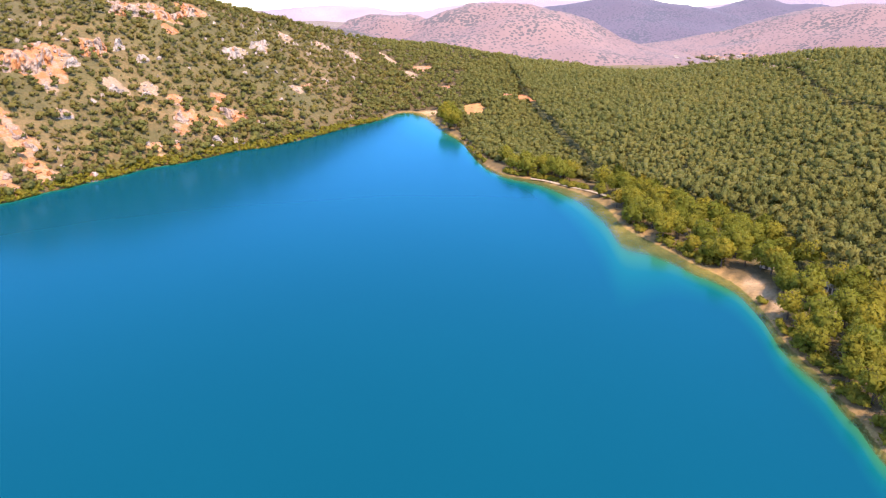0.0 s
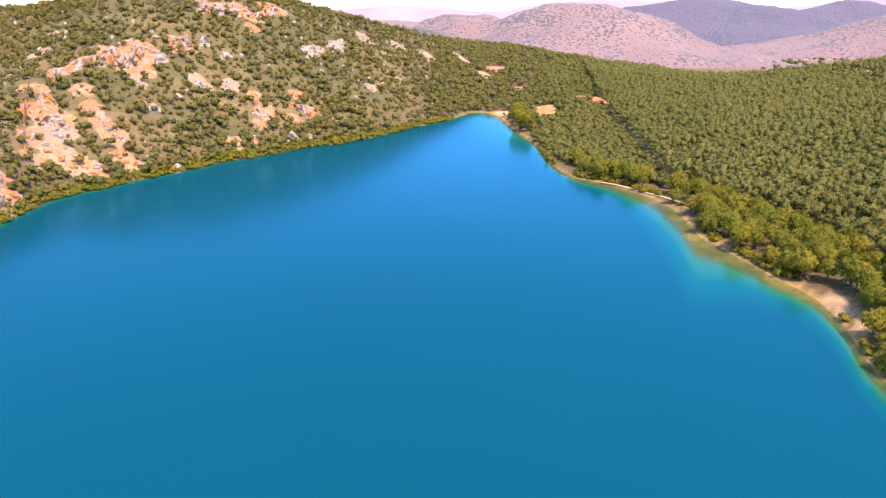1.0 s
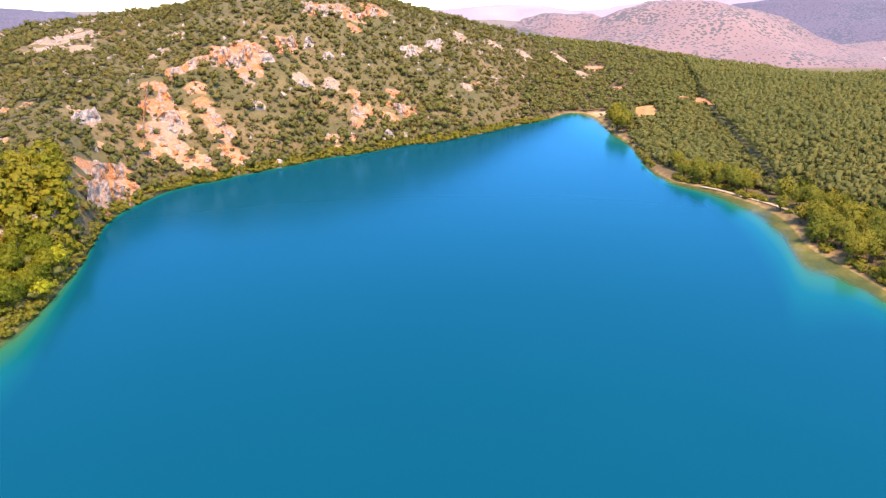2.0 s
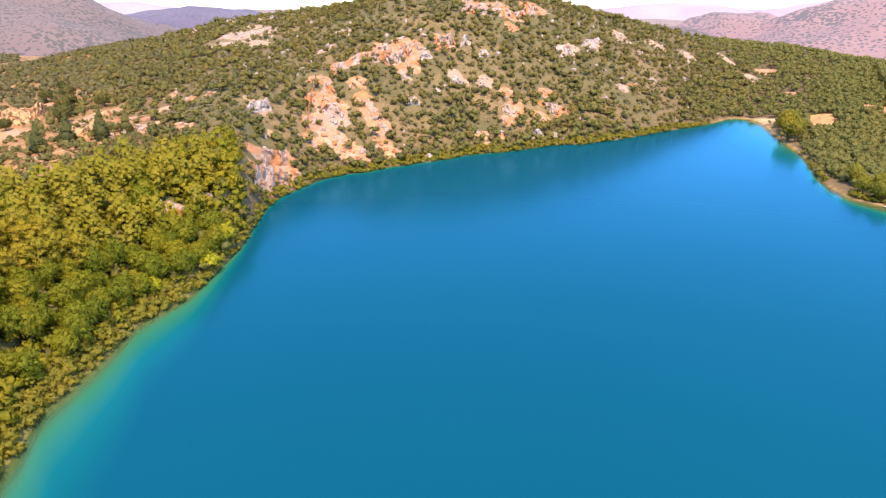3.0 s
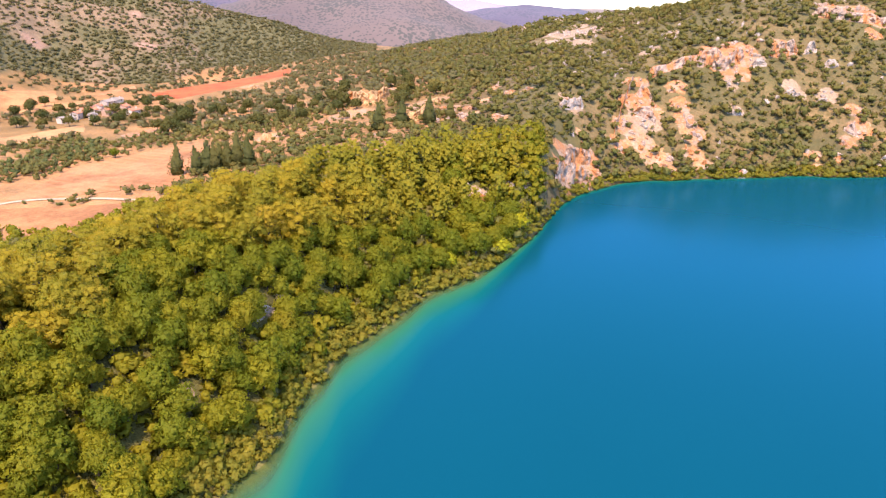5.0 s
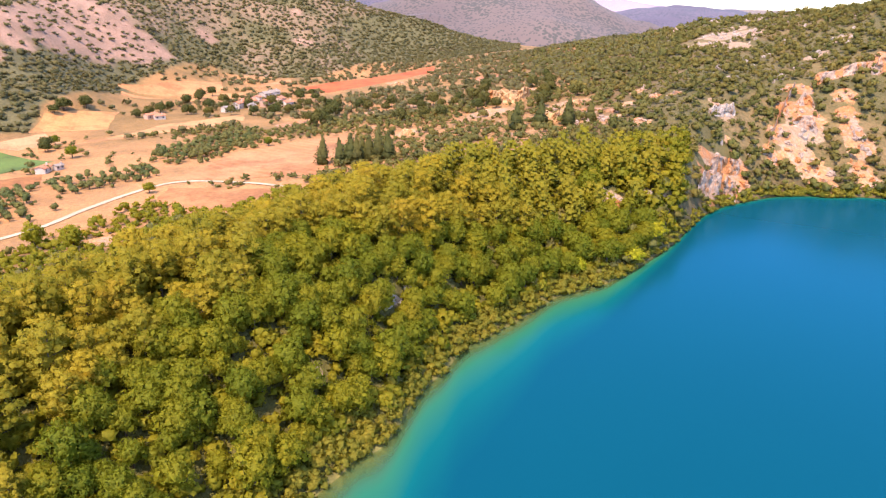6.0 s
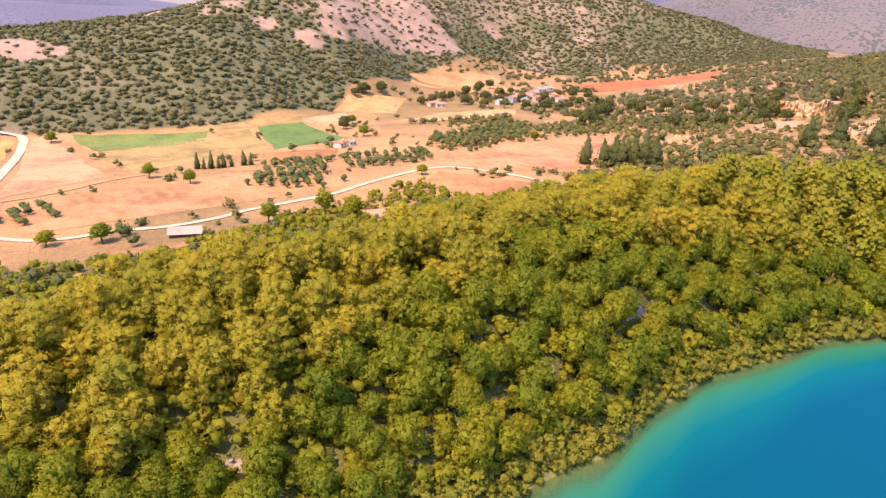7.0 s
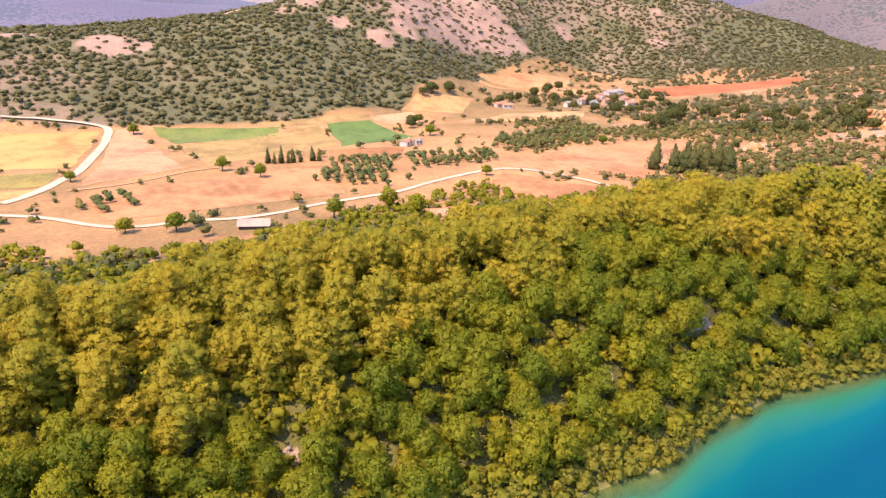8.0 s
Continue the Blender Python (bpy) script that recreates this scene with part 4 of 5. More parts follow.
p, az, d = scattered((-38, -1.5), (190, 760), 2.75, rng, east_wood)
grown = tall_stand(p[:, 0], p[:, 1])
p[:, 2] += np.where(grown, 5.6, 0.0) + 2.4 * (p[:, 0] > np.interp(p[:, 1], [340, 371, 397, 443, 487], [220, 215, 219, 232, 246])) * grown + 1.6 * (fbm(p[:, 0], p[:, 1], 18, 2, 131) - 0.5)
tall = np.where(grown, 1.25, 1.0) * rng.uniform(0.85, 1.2, len(p))
far = np.hypot(p[:, 0], p[:, 1]) > 400
FAR_T = [leaf_cards(lumps(rng, 1, 0.2, 0.9, 1.2, 0.95), 8, 0.6, rng) for _ in range(6)]
MID_T = [leaf_cards(lumps(rng, 3, 0.55, 0.8, 1.5, 0.62), 16, 0.44, rng, outward=0.5, shrink=0.84) for _ in range(7)]
near = np.hypot(p[:, 0], p[:, 1]) < 290
NEAR_T = [leaf_cards(lumps(rng, 6, 0.6, 0.7, 1.6, 0.5), 60, 0.34, rng, outward=0.45, shrink=0.7) for _ in range(7)]
for sel, shapes in ((near, NEAR_T), (~far & ~near, MID_T), (far, FAR_T)):
    stuff("forest", "closed green broadleaf forest on gently rising land", "forest", shapes, WOOD_FAR, p[sel], bush_scale(sel.sum(), 1.8, 2.8), rng, tall[sel], sink=1.0)


FRINGE_T = [leaf_cards(lumps(rng, 5, 0.6, 0.35, 0.85, 0.5), 40, 0.36, rng, outward=0.45, shrink=0.75) for _ in range(6)]


# light green bushes all along the water
def fringe(x, y, z, az, d):
    west = smooth(44, 47, az) * smooth(13, 8, d)
    hill = 0.75 * (1 - smooth(44, 47, az)) * smooth(4, 7, az) * smooth(9, 4, d)
    east = 0.85 * smooth(-1, -3, az) * smooth(10, 5, d) * (d > 0.6) * smooth(0.32, 0.45, fbm(x, y, 14, 2, 145))
    return np.where(d > -1.6, west + hill + east, 0)


p, az, d = scattered((-38, 150), (60, 540), 1.6, rng, fringe)
p[:, 2] = np.maximum(p[:, 2], 0.15)
stuff("shore_bushes", "light yellow-green bushes overhanging the water's edge", "bushes", FRINGE_T, FRINGE, p, bush_scale(len(p), 1.4, 2.3), rng)


# scrub and olives on the plateau and the valley floor
def plateau(x, y, z, az, d):
    b, _ = bare(x, y)
    patch = smooth(0.36, 0.56, fbm(x, y, 40, 4, 160))
    away = smooth(60, 100, d) * (1 - 0.35 * smooth(46, 52, az) * (1 - smooth(62, 70, az)) * (1 - smooth(220, 300, d))) * (1 - 0.55 * smooth(80, 95, az)) * smooth(44, 54, az)
    west = smooth(66, 80, az)
    bank = smooth(0.24, 0.38, fbm(x, y, 30, 3, 171)) * smooth(85, 100, az) * (1 - smooth(105, 135, d)) * smooth(55, 75, d) * (1 - b)
    return np.where(open_land(x, y) | (valley_side(x, y) > 0.5), 0, bank + away * (1 - 0.65 * smooth(83, 91, az)) * (0.72 - 0.66 * west + 0.8 * patch) * (1 - b))


p, az, d = scattered((44, 140), (150, 460), 4.4, rng, plateau)
stuff("olive_scrub", "grey-green olives and scrub on dry land", "scrub", SCRUB_T, OLIVE, p, bush_scale(len(p), 1.4, 3.2), rng)
p, az, d = scattered((44, 100), (440, 900), 7.0, rng, lambda x, y, z, az, d: plateau(x, y, z, az, d) * np.interp(az, [44, 56, 62], [1.1, 1.0, 0.55]) * (near_line(x, y, [(-570, 130), (-660, 290)]) > 20))
stuff("far_scrub", "dark green trees and hedges on the plain", "scrub", DOT_T, HILL_SCRUB, p, bush_scale(len(p), 2.2, 4.2), rng)


# low olive-green scrub from the bank down to the dirt road
def bank_scrub(x, y, z, az, d):
    b, _ = bare(x, y)
    thick = smooth(0.26, 0.4, fbm(x, y, 26, 3, 181))
    edge = np.interp(az, [76, 80, 84, 88, 93, 99, 106, 114, 119, 127, 140], [258, 262, 256, 274, 254, 229, 206, 198, 198, 218, 250])
    return np.where((d > 50) & (np.hypot(x, y) < edge) & ~open_land(x, y), (0.35 + 0.65 * thick) * (1 - b), 0)


p, az, d = scattered((74, 145), (120, 330), 3.1, rng, bank_scrub)
stuff("bank_scrub", "low olive-green scrub between the wood and the dirt road", "scrub", SCRUB_T, OAK_FAR, p, bush_scale(len(p), 1.2, 2.6), rng)


# wooded slopes across the valley
def valley_hills(x, y, z, az, d):
    r = np.hypot(x, y)
    wooded = smooth(0.64, 0.54, fbm(x, y, 45, 4, 61) * 0.6 + fbm(x, y, 160, 3, 62) * 0.4 + 0.10 * smooth(40, 75, z) - 0.04)
    wooded = 0.95 * np.maximum(wooded, 0.78) * (1 - 0.8 * stony_slope(x, y))
    return np.where(~open_land(x, y), valley_side(x, y) * (0.10 + 0.90 * wooded), 0)


p, az, d = scattered((58, 134), (425, 1130), 4.8, rng, valley_hills)
stuff("hill_woods", "dark green scrub woods on the hills across the valley", "woods", DOT_T, HILL_SCRUB, p, rng.choice([2.3, 3.0, 3.8], len(p), p=[0.35, 0.45, 0.2]) * rng.uniform(0.8, 1.2, len(p)), rng, 0.75 + 0 * d)
# trees round the far villages
p, az, d = scattered((-28, -8), (1250, 1600), 24.0, rng, lambda x, y, z, az, d: 0.7 * smooth(0.4, 0.55, fbm(x, y, 90, 3, 190)))
stuff("far_trees", "dark green trees on the plain round far villages", "trees", DOT_T, HILL_SCRUB, p, bush_scale(len(p), 4.0, 6.5), rng)
# ---- trees as single things ----


def trunk_mesh(name, tall, thick, limbs, reach, rng, lean=0.3, start=0.35):
    """A tapered, bent trunk with limbs."""
    bend = rng.uniform(-lean, lean, 2)
    line = [(bend[0] * (k / 5) ** 2 * 2, bend[1] * (k / 5) ** 2 * 2, tall * k / 5 - (0.8 if k == 0 else 0)) for k in range(6)]
    pieces = [tube(line, [thick * (1.25 - 1.1 * k / 5) for k in range(6)], 7)]
    for k in range(limbs):
        h = start + (0.95 - start) * k / limbs
        a = 2.4 * k + rng.uniform(-.4, .4)
        far = reach * (1.1 - 0.6 * h) * rng.uniform(0.7, 1.0)
        bx, by, bz = bend[0] * h * h * 2, bend[1] * h * h * 2, tall * h
        pts = [(bx, by, bz), (bx + far * .5 * math.cos(a), by + far * .5 * math.sin(a), bz + far * .25), (bx + far * math.cos(a), by + far * math.sin(a), bz + far * .42)]
        pieces.append(tube(pts, [thick * .38, thick * .25, thick * .08], 4))
    v, f = joined(pieces)
    return mesh_of(name, v, f, BARK, True)


def tree(kind, label, category, group, trunk, crown):
    root = new(kind)
    part("trunk", trunk, root)
    part("crown", crown, root)
    return tagged(root, label, category, group)


def make_pine(rng, tall):
    """An irregular pine: flat tufted boughs in tiers, a rounded top and gaps between the tiers."""
    def girth(h):
        return max(0.2, 1 - ((h - 0.45) / 0.66) ** 2) ** 0.5

    blobs = [(0, 0, tall * h, 1.5 * girth(h), tall * 0.10) for h in (0.34, 0.52, 0.70, 0.86)]
    for k in range(38):
        h = 0.24 + 0.72 * (k + rng.uniform(0, 1)) / 38
        a = 2.4 * k + rng.uniform(-.7, .7)
        reach = girth(h) * 3.0 * rng.uniform(0.5, 1.05)
        s = rng.uniform(0.6, 1.15) * (1.1 - 0.25 * h)
        blobs.append((reach * math.cos(a), reach * math.sin(a), h * tall + 0.12 * reach, s, s * 0.72))
    blobs.append((0.2, 0, tall * 0.97, 1.0, 0.8))
    v, f, nn = leaf_cards(blobs, 1500, 0.46, rng, aspect=0.45, outward=0.5, lift=0.3, keep_low=-0.5, core=1, shrink=0.8, inner=4, inside=0.62)
    return tree("pine_tree", "yellow-green pine with layered tufted boughs", "pine", "pines on the wooded bank",
                trunk_mesh("trunk", tall * 0.9, 0.2, 7, 2.6, rng, 0.3), mesh_of("crown", v, f, PINE, normals=nn))


def round_crown(rng, tall, wide, count):
    """One deep mass of leaves with rounded sprays standing out of it on all sides."""
    blobs = [(0, 0, tall * 0.52, wide * 0.8, tall * 0.36)]
    for k in range(count):
        up = 1 - 1.5 * (k + 0.5) / count
        a = 2.4 * k + rng.uniform(-.3, .3)
        side = math.sqrt(1 - up * up)
        far = rng.uniform(0.66, 1.12)
        s = wide * rng.uniform(0.20, 0.40)
        blobs.append((far * side * wide * 0.82 * math.cos(a), far * side * wide * 0.82 * math.sin(a), tall * (0.52 + 0.36 * up * far), s, s * 0.85))
    return blobs


def make_oak(rng, tall, wide, kind, label, category, group, material, count=950, size=0.44):
    v, f, nn = leaf_cards(round_crown(rng, tall, wide, 26), count, size, rng, aspect=0.7, outward=0.45, core=1, shrink=0.82, inner=1, inside=0.56)
    return tree(kind, label, category, group, trunk_mesh("trunk", tall * 0.7, 0.22, 5, wide * 0.7, rng), mesh_of("crown", v, f, material, normals=nn))


def make_cypress(rng, tall, wide=1.5):
    blobs = [(rng.uniform(-.2, .2), rng.uniform(-.2, .2), tall * (0.1 + 0.86 * k / 9), wide * (1.05 - 0.85 * (k / 9) ** 1.3), 0.9) for k in range(10)]
    v, f, nn = leaf_cards(blobs, 260, 0.5, rng, aspect=0.6, lift=0.2)
    return tree("conifer", "dark narrow conifer beside a dry field", "conifer", "conifers by the fields",
                trunk_mesh("trunk", tall * 0.9, 0.18, 4, 0.8, rng, 0.1), mesh_of("crown", v, f, CONIFER, normals=nn))


def make_olive(rng):
    v, f, nn = leaf_cards(lumps(rng, 7, 1.3, 1.0, 2.9, 0.9), 190, 0.5, rng)
    return tree("olive_tree", "small grey-green olive tree in a dry grove", "olive tree", "olive groves",
                trunk_mesh("trunk", 2.2, 0.2, 4, 1.1, rng), mesh_of("crown", v, f, OLIVE_THING, normals=nn))


OLIVE_THING = leaf_material("grove_leaves", (0.085, 0.10, 0.035), (0.19, 0.20, 0.07), (0.24, 0.22, 0.1))


def plant(models, places, rng, low, high, sink=0.1):
    """Sets single trees: the first few places take the models themselves, the others copies."""
    for k, (x, y, z) in enumerate(places):
        s = rng.uniform(low, high)
        m = pose(float(x), float(y), float(z) - sink, 0, 0, rng.uniform(0, 360)) @ Matrix.Diagonal((s, s, s * rng.uniform(0.88, 1.12), 1))
        if k < len(models):
            models[k].matrix_basis = m
        else:
            ob = models[k % len(models)]
            made = copy_thing(ob, Matrix.Identity(4))
            made.matrix_basis = m


trng = np.random.default_rng(11)


# pines high on the west bank, broadleaf trees below them
def stand_foot(x, y, az):
    """How far from the water the pines begin."""
    rough = 9 * (fbm(x, y, 24, 3, 301) - 0.5) * 2
    return np.interp(az, [46, 52, 57, 62, 67, 72, 76, 79, 82, 88, 94, 97, 102, 110, 120, 128],
                     [28, 25, 33, 40, 40, 54, 57, 58, 42, 37, 32, 23, 19, 20, 26, 32]) + rough


def pine_land(x, y, z, az, d):
    far = np.interp(az, [46, 52, 58, 64, 70, 77, 83, 91, 99, 107, 113, 118, 128], [70, 85, 80, 96, 108, 106, 94, 84, 74, 76, 82, 71, 73])
    b, _ = bare(x, y)
    thin = np.interp(az, [44, 48, 54], [0.25, 0.6, 1.0])
    return np.where((d > stand_foot(x, y, az)) & (d < far), 0.97 * thin * (1 - b), 0)


def oak_land(x, y, z, az, d):
    b, _ = bare(x, y)
    return np.where((d > 7) & ((d < stand_foot(x, y, az) + 2) | ((az < 52) & (d < 70))), 0.95 * (1 - b), 0)


def nearest(p, x, y, n):
    order = np.argsort(np.hypot(p[:, 0] - x, p[:, 1] - y))
    return p[order[:n]], p[order[n:]]


pines, _, _ = scattered((46, 150), (80, 300), 5.4, trng, pine_land)
near_pines, more_pines = nearest(pines, -115, 15, 300)
plant([make_pine(trng, t) for t in (8.6, 9.4, 9.8, 8.0, 9.0)], near_pines, trng, 0.9, 1.4)
def pine_shape(rng):
    """The crown of a pine that stands further off, about 1 m across and 5 m tall."""
    blobs = [(0, 0, h, 0.75, 0.7) for h in (1.9, 3.0, 4.0)]
    for k in range(22):
        h, a = 1.5 + 3.2 * k / 22, 2.4 * k + rng.uniform(-.5, .5)
        out = (1.45 - 0.8 * k / 22) * rng.uniform(0.55, 1.0)
        blobs.append((out * math.cos(a), out * math.sin(a), h, rng.uniform(0.28, 0.5), rng.uniform(0.22, 0.36)))
    return leaf_cards(blobs, 230, 0.24, rng, aspect=0.5, outward=0.5, lift=0.3, shrink=0.8, inner=3, inside=0.7)


PINE_T = [pine_shape(trng) for _ in range(5)]
stuff("pine_wood", "yellow-green pine wood on the bank", "pines", PINE_T, PINE_FAR, more_pines, trng.uniform(2.0, 2.8, len(more_pines)), trng)

oaks, _, _ = scattered((44, 150), (75, 300), 4.6, trng, oak_land)
near_oaks, more_oaks = nearest(oaks, -105, 20, 300)
plant([make_oak(trng, 7.6, 2.9, "broadleaf_tree", "dark green broadleaf tree on the wooded bank", "tree", "broadleaf trees on the bank", OAK, 1150, 0.42) for _ in range(5)],
      near_oaks, trng, 0.75, 1.35)
stuff("bank_wood", "dark green broadleaf wood on the bank", "trees", [leaf_cards(lumps(trng, 9, 0.75, 0.7, 1.9, 0.5), 70, 0.36, trng, outward=0.5, shrink=0.72) for _ in range(5)],
      OAK_FAR, more_oaks, trng.uniform(2.6, 3.8, len(more_oaks)), trng)


# undergrowth between them
def under(x, y, z, az, d):
    b, _ = bare(x, y)
    return np.where((d > 6) & (d < 105) & ~open_land(x, y), 0.95 * (1 - b) * (1 - 0.6 * smooth(80, 105, d)), 0)


p, _, _ = scattered((44, 150), (72, 320), 2.7, trng, under)
stuff("undergrowth", "mixed green shrubs between the trees of the bank", "shrubs", SCRUB_T, OAK_FAR, p, trng.uniform(1.9, 3.1, len(p)), trng)

# tall broadleaf trees along the east shore
spots, _, _ = scattered((-39, -5), (130, 420), 6.0, trng,
                        lambda x, y, z, az, d: np.where((d > 2.2) & (d < np.where(az < -14, 54, 24)) & (np.min([np.hypot(x - bx, y - by) / br for bx, by, br in BEACH], axis=0) > 1.15) & ~open_land(x, y), 0.9, 0))
spots = spots[np.argsort(np.hypot(spots[:, 0] - 100, spots[:, 1] - 170))]
plant([make_oak(trng, 9.5, 3.7, "plane_tree", "bright green spreading tree on the lake shore", "tree", "trees on the east shore", PLANE, 700, 0.6) for _ in range(4)],
      spots[:230], trng, 0.7, 1.2)
if len(spots) > 230:
    stuff("shore_wood", "green trees along the shore", "trees", WOOD_T, WOOD_FAR, spots[230:], trng.uniform(3.6, 5.0, len(spots) - 230), trng)


def at(x, y, up=0.0):
    return (x, y, float(height(np.array([x]), np.array([y]))[0]) + up)


# the tall pale poplars at the head of the lake
heads = [at(*place(b, r)) for b, r in [(-0.3, 482), (0.1, 497), (-0.8, 476), (-0.2, 512), (-0.5, 505), (-1.0, 490)]]
plant([make_oak(trng, 17, 4.6, "poplar_tree", "tall pale green tree at the head of the lake", "tree", "trees at the head of the lake", PLANE, 1200, 0.8) for _ in range(2)], heads, trng, 0.85, 1.15)

# bright bushes by the water
bright = [at(*place(47.3, 216)), at(*place(45.9, 232)), at(*place(51.7, 198))]
plant([make_oak(trng, 7.0, 4.3, "bright_bush", "bright yellow-green round bush at the water's edge", "bush", "bright bushes on the shore", YELLOW, 700, 0.5)], bright[:2], trng, 1.05, 1.25)
plant([make_oak(trng, 6.5, 2.6, "bright_bush", "bright lime-green young tree at the water's edge", "bush", "bright bushes on the shore", YELLOW, 500, 0.5)], bright[2:], trng, 0.95, 1.05)

# round dark trees on the plateau and round the village
plateau_clumps = [(-422, 203), (-414, 210), (-406, 218), (-433, 195), (-440, 207), (-428, 217), (-449, 194), (-464, 168), (-455, 178),
          (-471, 185), (-442, 113), (-436, 121), (-447, 128), (-455, 136), (-465, 142), (-479, 147), (-425, 129), (-420, 115), (-496, 118),
          (-503, 128), (-512, 112), (-492, 103), (-501, 90), (-509, 80), (-518, 64), (-523, 141), (-534, 151), (-547, 138), (-552, 118),
          (-547, 96), (-543, 77), (-504, 152), (-486, 163), (-499, 176), (-517, 188), (-472, 209), (-393, 176), (-385, 183), (-402, 166),
          (-372, 205), (-364, 212), (-351, 238)]
village_clumps = [(-359, 246), (-333, 227), (-340, 254), (-368, 261), (-382, 215), (-443, 234), (-435, 243), (-450, 252), (-399, 278),
          (-408, 270), (-419, 287), (-435, 297), (-506, -34), (-513, -28), (-521, -24), (-531, -19), (-541, -13), (-524, 13), (-532, 19),
          (-541, 23), (-551, 30), (-559, 34), (-569, 38), (-526, 45), (-534, 53), (-598, 54), (-610, 64), (-624, 71), (-637, 79),
          (-578, 75), (-587, 85), (-601, 96), (-558, 66), (-564, 152), (-577, 145), (-589, 135), (-595, 151), (-604, 164), (-422, -37),
          (-429, -33)]
clumps = plateau_clumps + village_clumps
plant([make_oak(trng, 8.0, 4.0, "round_tree", "round dark green tree on the dry plateau", "tree", "trees on the plateau", ROUND, 420, 1.0) for _ in range(3)],
      [at(x + trng.uniform(-4, 4), y + trng.uniform(-4, 4)) for x, y in clumps], trng, 0.75, 1.25)

# trees of the fields
lone = [(-286, -107), (-373, -189), (-256, -158), (-425, -35), (-440, -32), (-394, -22), (-230, -27), (-194, -105), (-369, 74), (-276, -87), (-197, -90), (-217, -44), (-222, -16), (-287, 9)]
plant([make_oak(trng, 6.0, 2.7, "field_tree", "round dark green tree standing in dry fields", "tree", "trees in the fields", OAK, 420, 0.7) for _ in range(3)],
      [at(*q) for q in lone], trng, 0.8, 1.3)
firs = [(-304, -92), (-304, -89), (-305, -86), (-306, -83), (-307, -81), (-309, -78), (-312, -73), (-313, -70), (-298, 84), (-292, 90), (-291, 95), (-289, 97), (-293, 101), (-291, 104), (-290, 108), (-285, 111),
        (-281, 190), (-276, 203), (-284, 178), (-270, 212), (-266, 196)]
plant([make_cypress(trng, 8.5, 2.0), make_cypress(trng, 7.0, 1.8)], [at(*q) for q in firs[:8]], trng, 0.7, 0.95)
plant([make_cypress(trng, 7.5, 2.4), make_cypress(trng, 6.5, 2.1), make_cypress(trng, 7.0, 2.6)], [at(*q) for q in firs[8:]], trng, 1.5, 2.0)


def grove(quad, step, turn):
    """Rows of olives inside a quad."""
    xs, ys = np.array(quad, float).T
    gx, gy = np.meshgrid(np.arange(-60, 61, step), np.arange(-60, 61, step * 1.15))
    c, s = math.cos(radians(turn)), math.sin(radians(turn))
    x, y = xs.mean() + gx * c - gy * s, ys.mean() + gx * s + gy * c
    x, y = (x + trng.uniform(-.8, .8, x.shape)).ravel(), (y + trng.uniform(-.8, .8, y.shape)).ravel()
    ok = in_quad(x, y, quad) & (trng.uniform(0, 1, len(x)) < 0.88)
    return [at(u, v) for u, v in zip(x[ok], y[ok])]


olives = grove([(-270, -63), (-318, -64), (-322, -34), (-265, -31)], 4.3, 15) + grove([(-330, -31), (-347, 10), (-320, 15), (-301, -22)], 4.4, 10)
olives += grove([(-232, -138), (-246, -128), (-229, -114), (-214, -123)], 4.6, 40) + grove([(-389, 17), (-426, 78), (-379, 71), (-352, 22)], 5.0, 40)
plant([make_olive(trng) for _ in range(4)], olives, trng, 0.75, 1.25)

# ---- rocks and cliffs ----


def rock_shape(seed, level=3):
    """A fractured limestone block of about 1 m radius: vertices and triangles."""
    r = np.random.default_rng(seed)
    bm = bmesh.new()
    bmesh.ops.create_icosphere(bm, subdivisions=level, radius=1.0)
    v = np.array([q.co[:] for q in bm.verts])
    f = np.array([[q.index for q in face.verts] for face in bm.faces])
    bm.free()
    for k in range(16):
        nrm = r.normal(size=3) * ([1, 1, 0.25] if k % 3 else [0.3, 0.3, 1])
        nrm /= np.linalg.norm(nrm)
        cut = r.uniform(0.42, 0.85)
        over = np.maximum(v @ nrm - cut, 0)
        v = v - over[:, None] * nrm * 0.95
    for k, q in enumerate(v):
        at_ = Vector(q) + Vector((seed * 7.3, 0, 0))
        step = noise.cell(at_ * 2.6) * 0.16 + noise.cell(at_ * 5.0) * 0.08
        v[k] = q * (1 + 0.22 * noise.fractal(at_ * 1.7, 1.0, 2.0, 4) + step)
    return v, f


ROCK_V = [rock_shape(500 + k) for k in range(8)]
LARGE = [mesh_of("boulder", v, f, LIMESTONE) for v, f in ROCK_V]
CRAGS = [[mesh_of("rock_block", *rock_shape(560 + k, 3), m) for k in range(8)] for m in (RUSTY, LIMESTONE)]
SMALL = [mesh_of("boulder", *rock_shape(540 + k, 3), LIMESTONE) for k in range(8)]
rrng = np.random.default_rng(23)


def boulder(x, y, w, h):
    ob = new("boulder", (LARGE if w > 2.9 else SMALL)[int(rrng.integers(0, 8))])
    w, h = w * 0.85, h * 0.85
    ob.matrix_basis = pose(*at(x, y, h * 0.2), rrng.uniform(-15, 15), rrng.uniform(-15, 15), rrng.uniform(0, 360)) @ Matrix.Diagonal((w, w * rrng.uniform(0.6, 0.95), h, 1))
    return tagged(ob, "pale grey weathered limestone boulder on the hillside", "rock", "limestone boulders")


for x, y, w, h in [(-118, 440, 2.5, 1.6), (-101, 447, 2, 1.3), (-60, 470, 1.6, 1.2), (-44, 479, 1.6, 1), (-148, 506, 3, 2.5), (-237, 438, 3, 2.5), (-97, 551, 3.0, 3.0), (-113, 520, 3, 3),
                   (-176, 170, 2.2, 1.8), (-86, -60, 1.4, 1.1), (-92, -54, 1.0, 0.9), (-92, -27, 0.9, 0.9), (-118, 30, 0.7, 1.6)]:
    boulder(x, y, w, h)


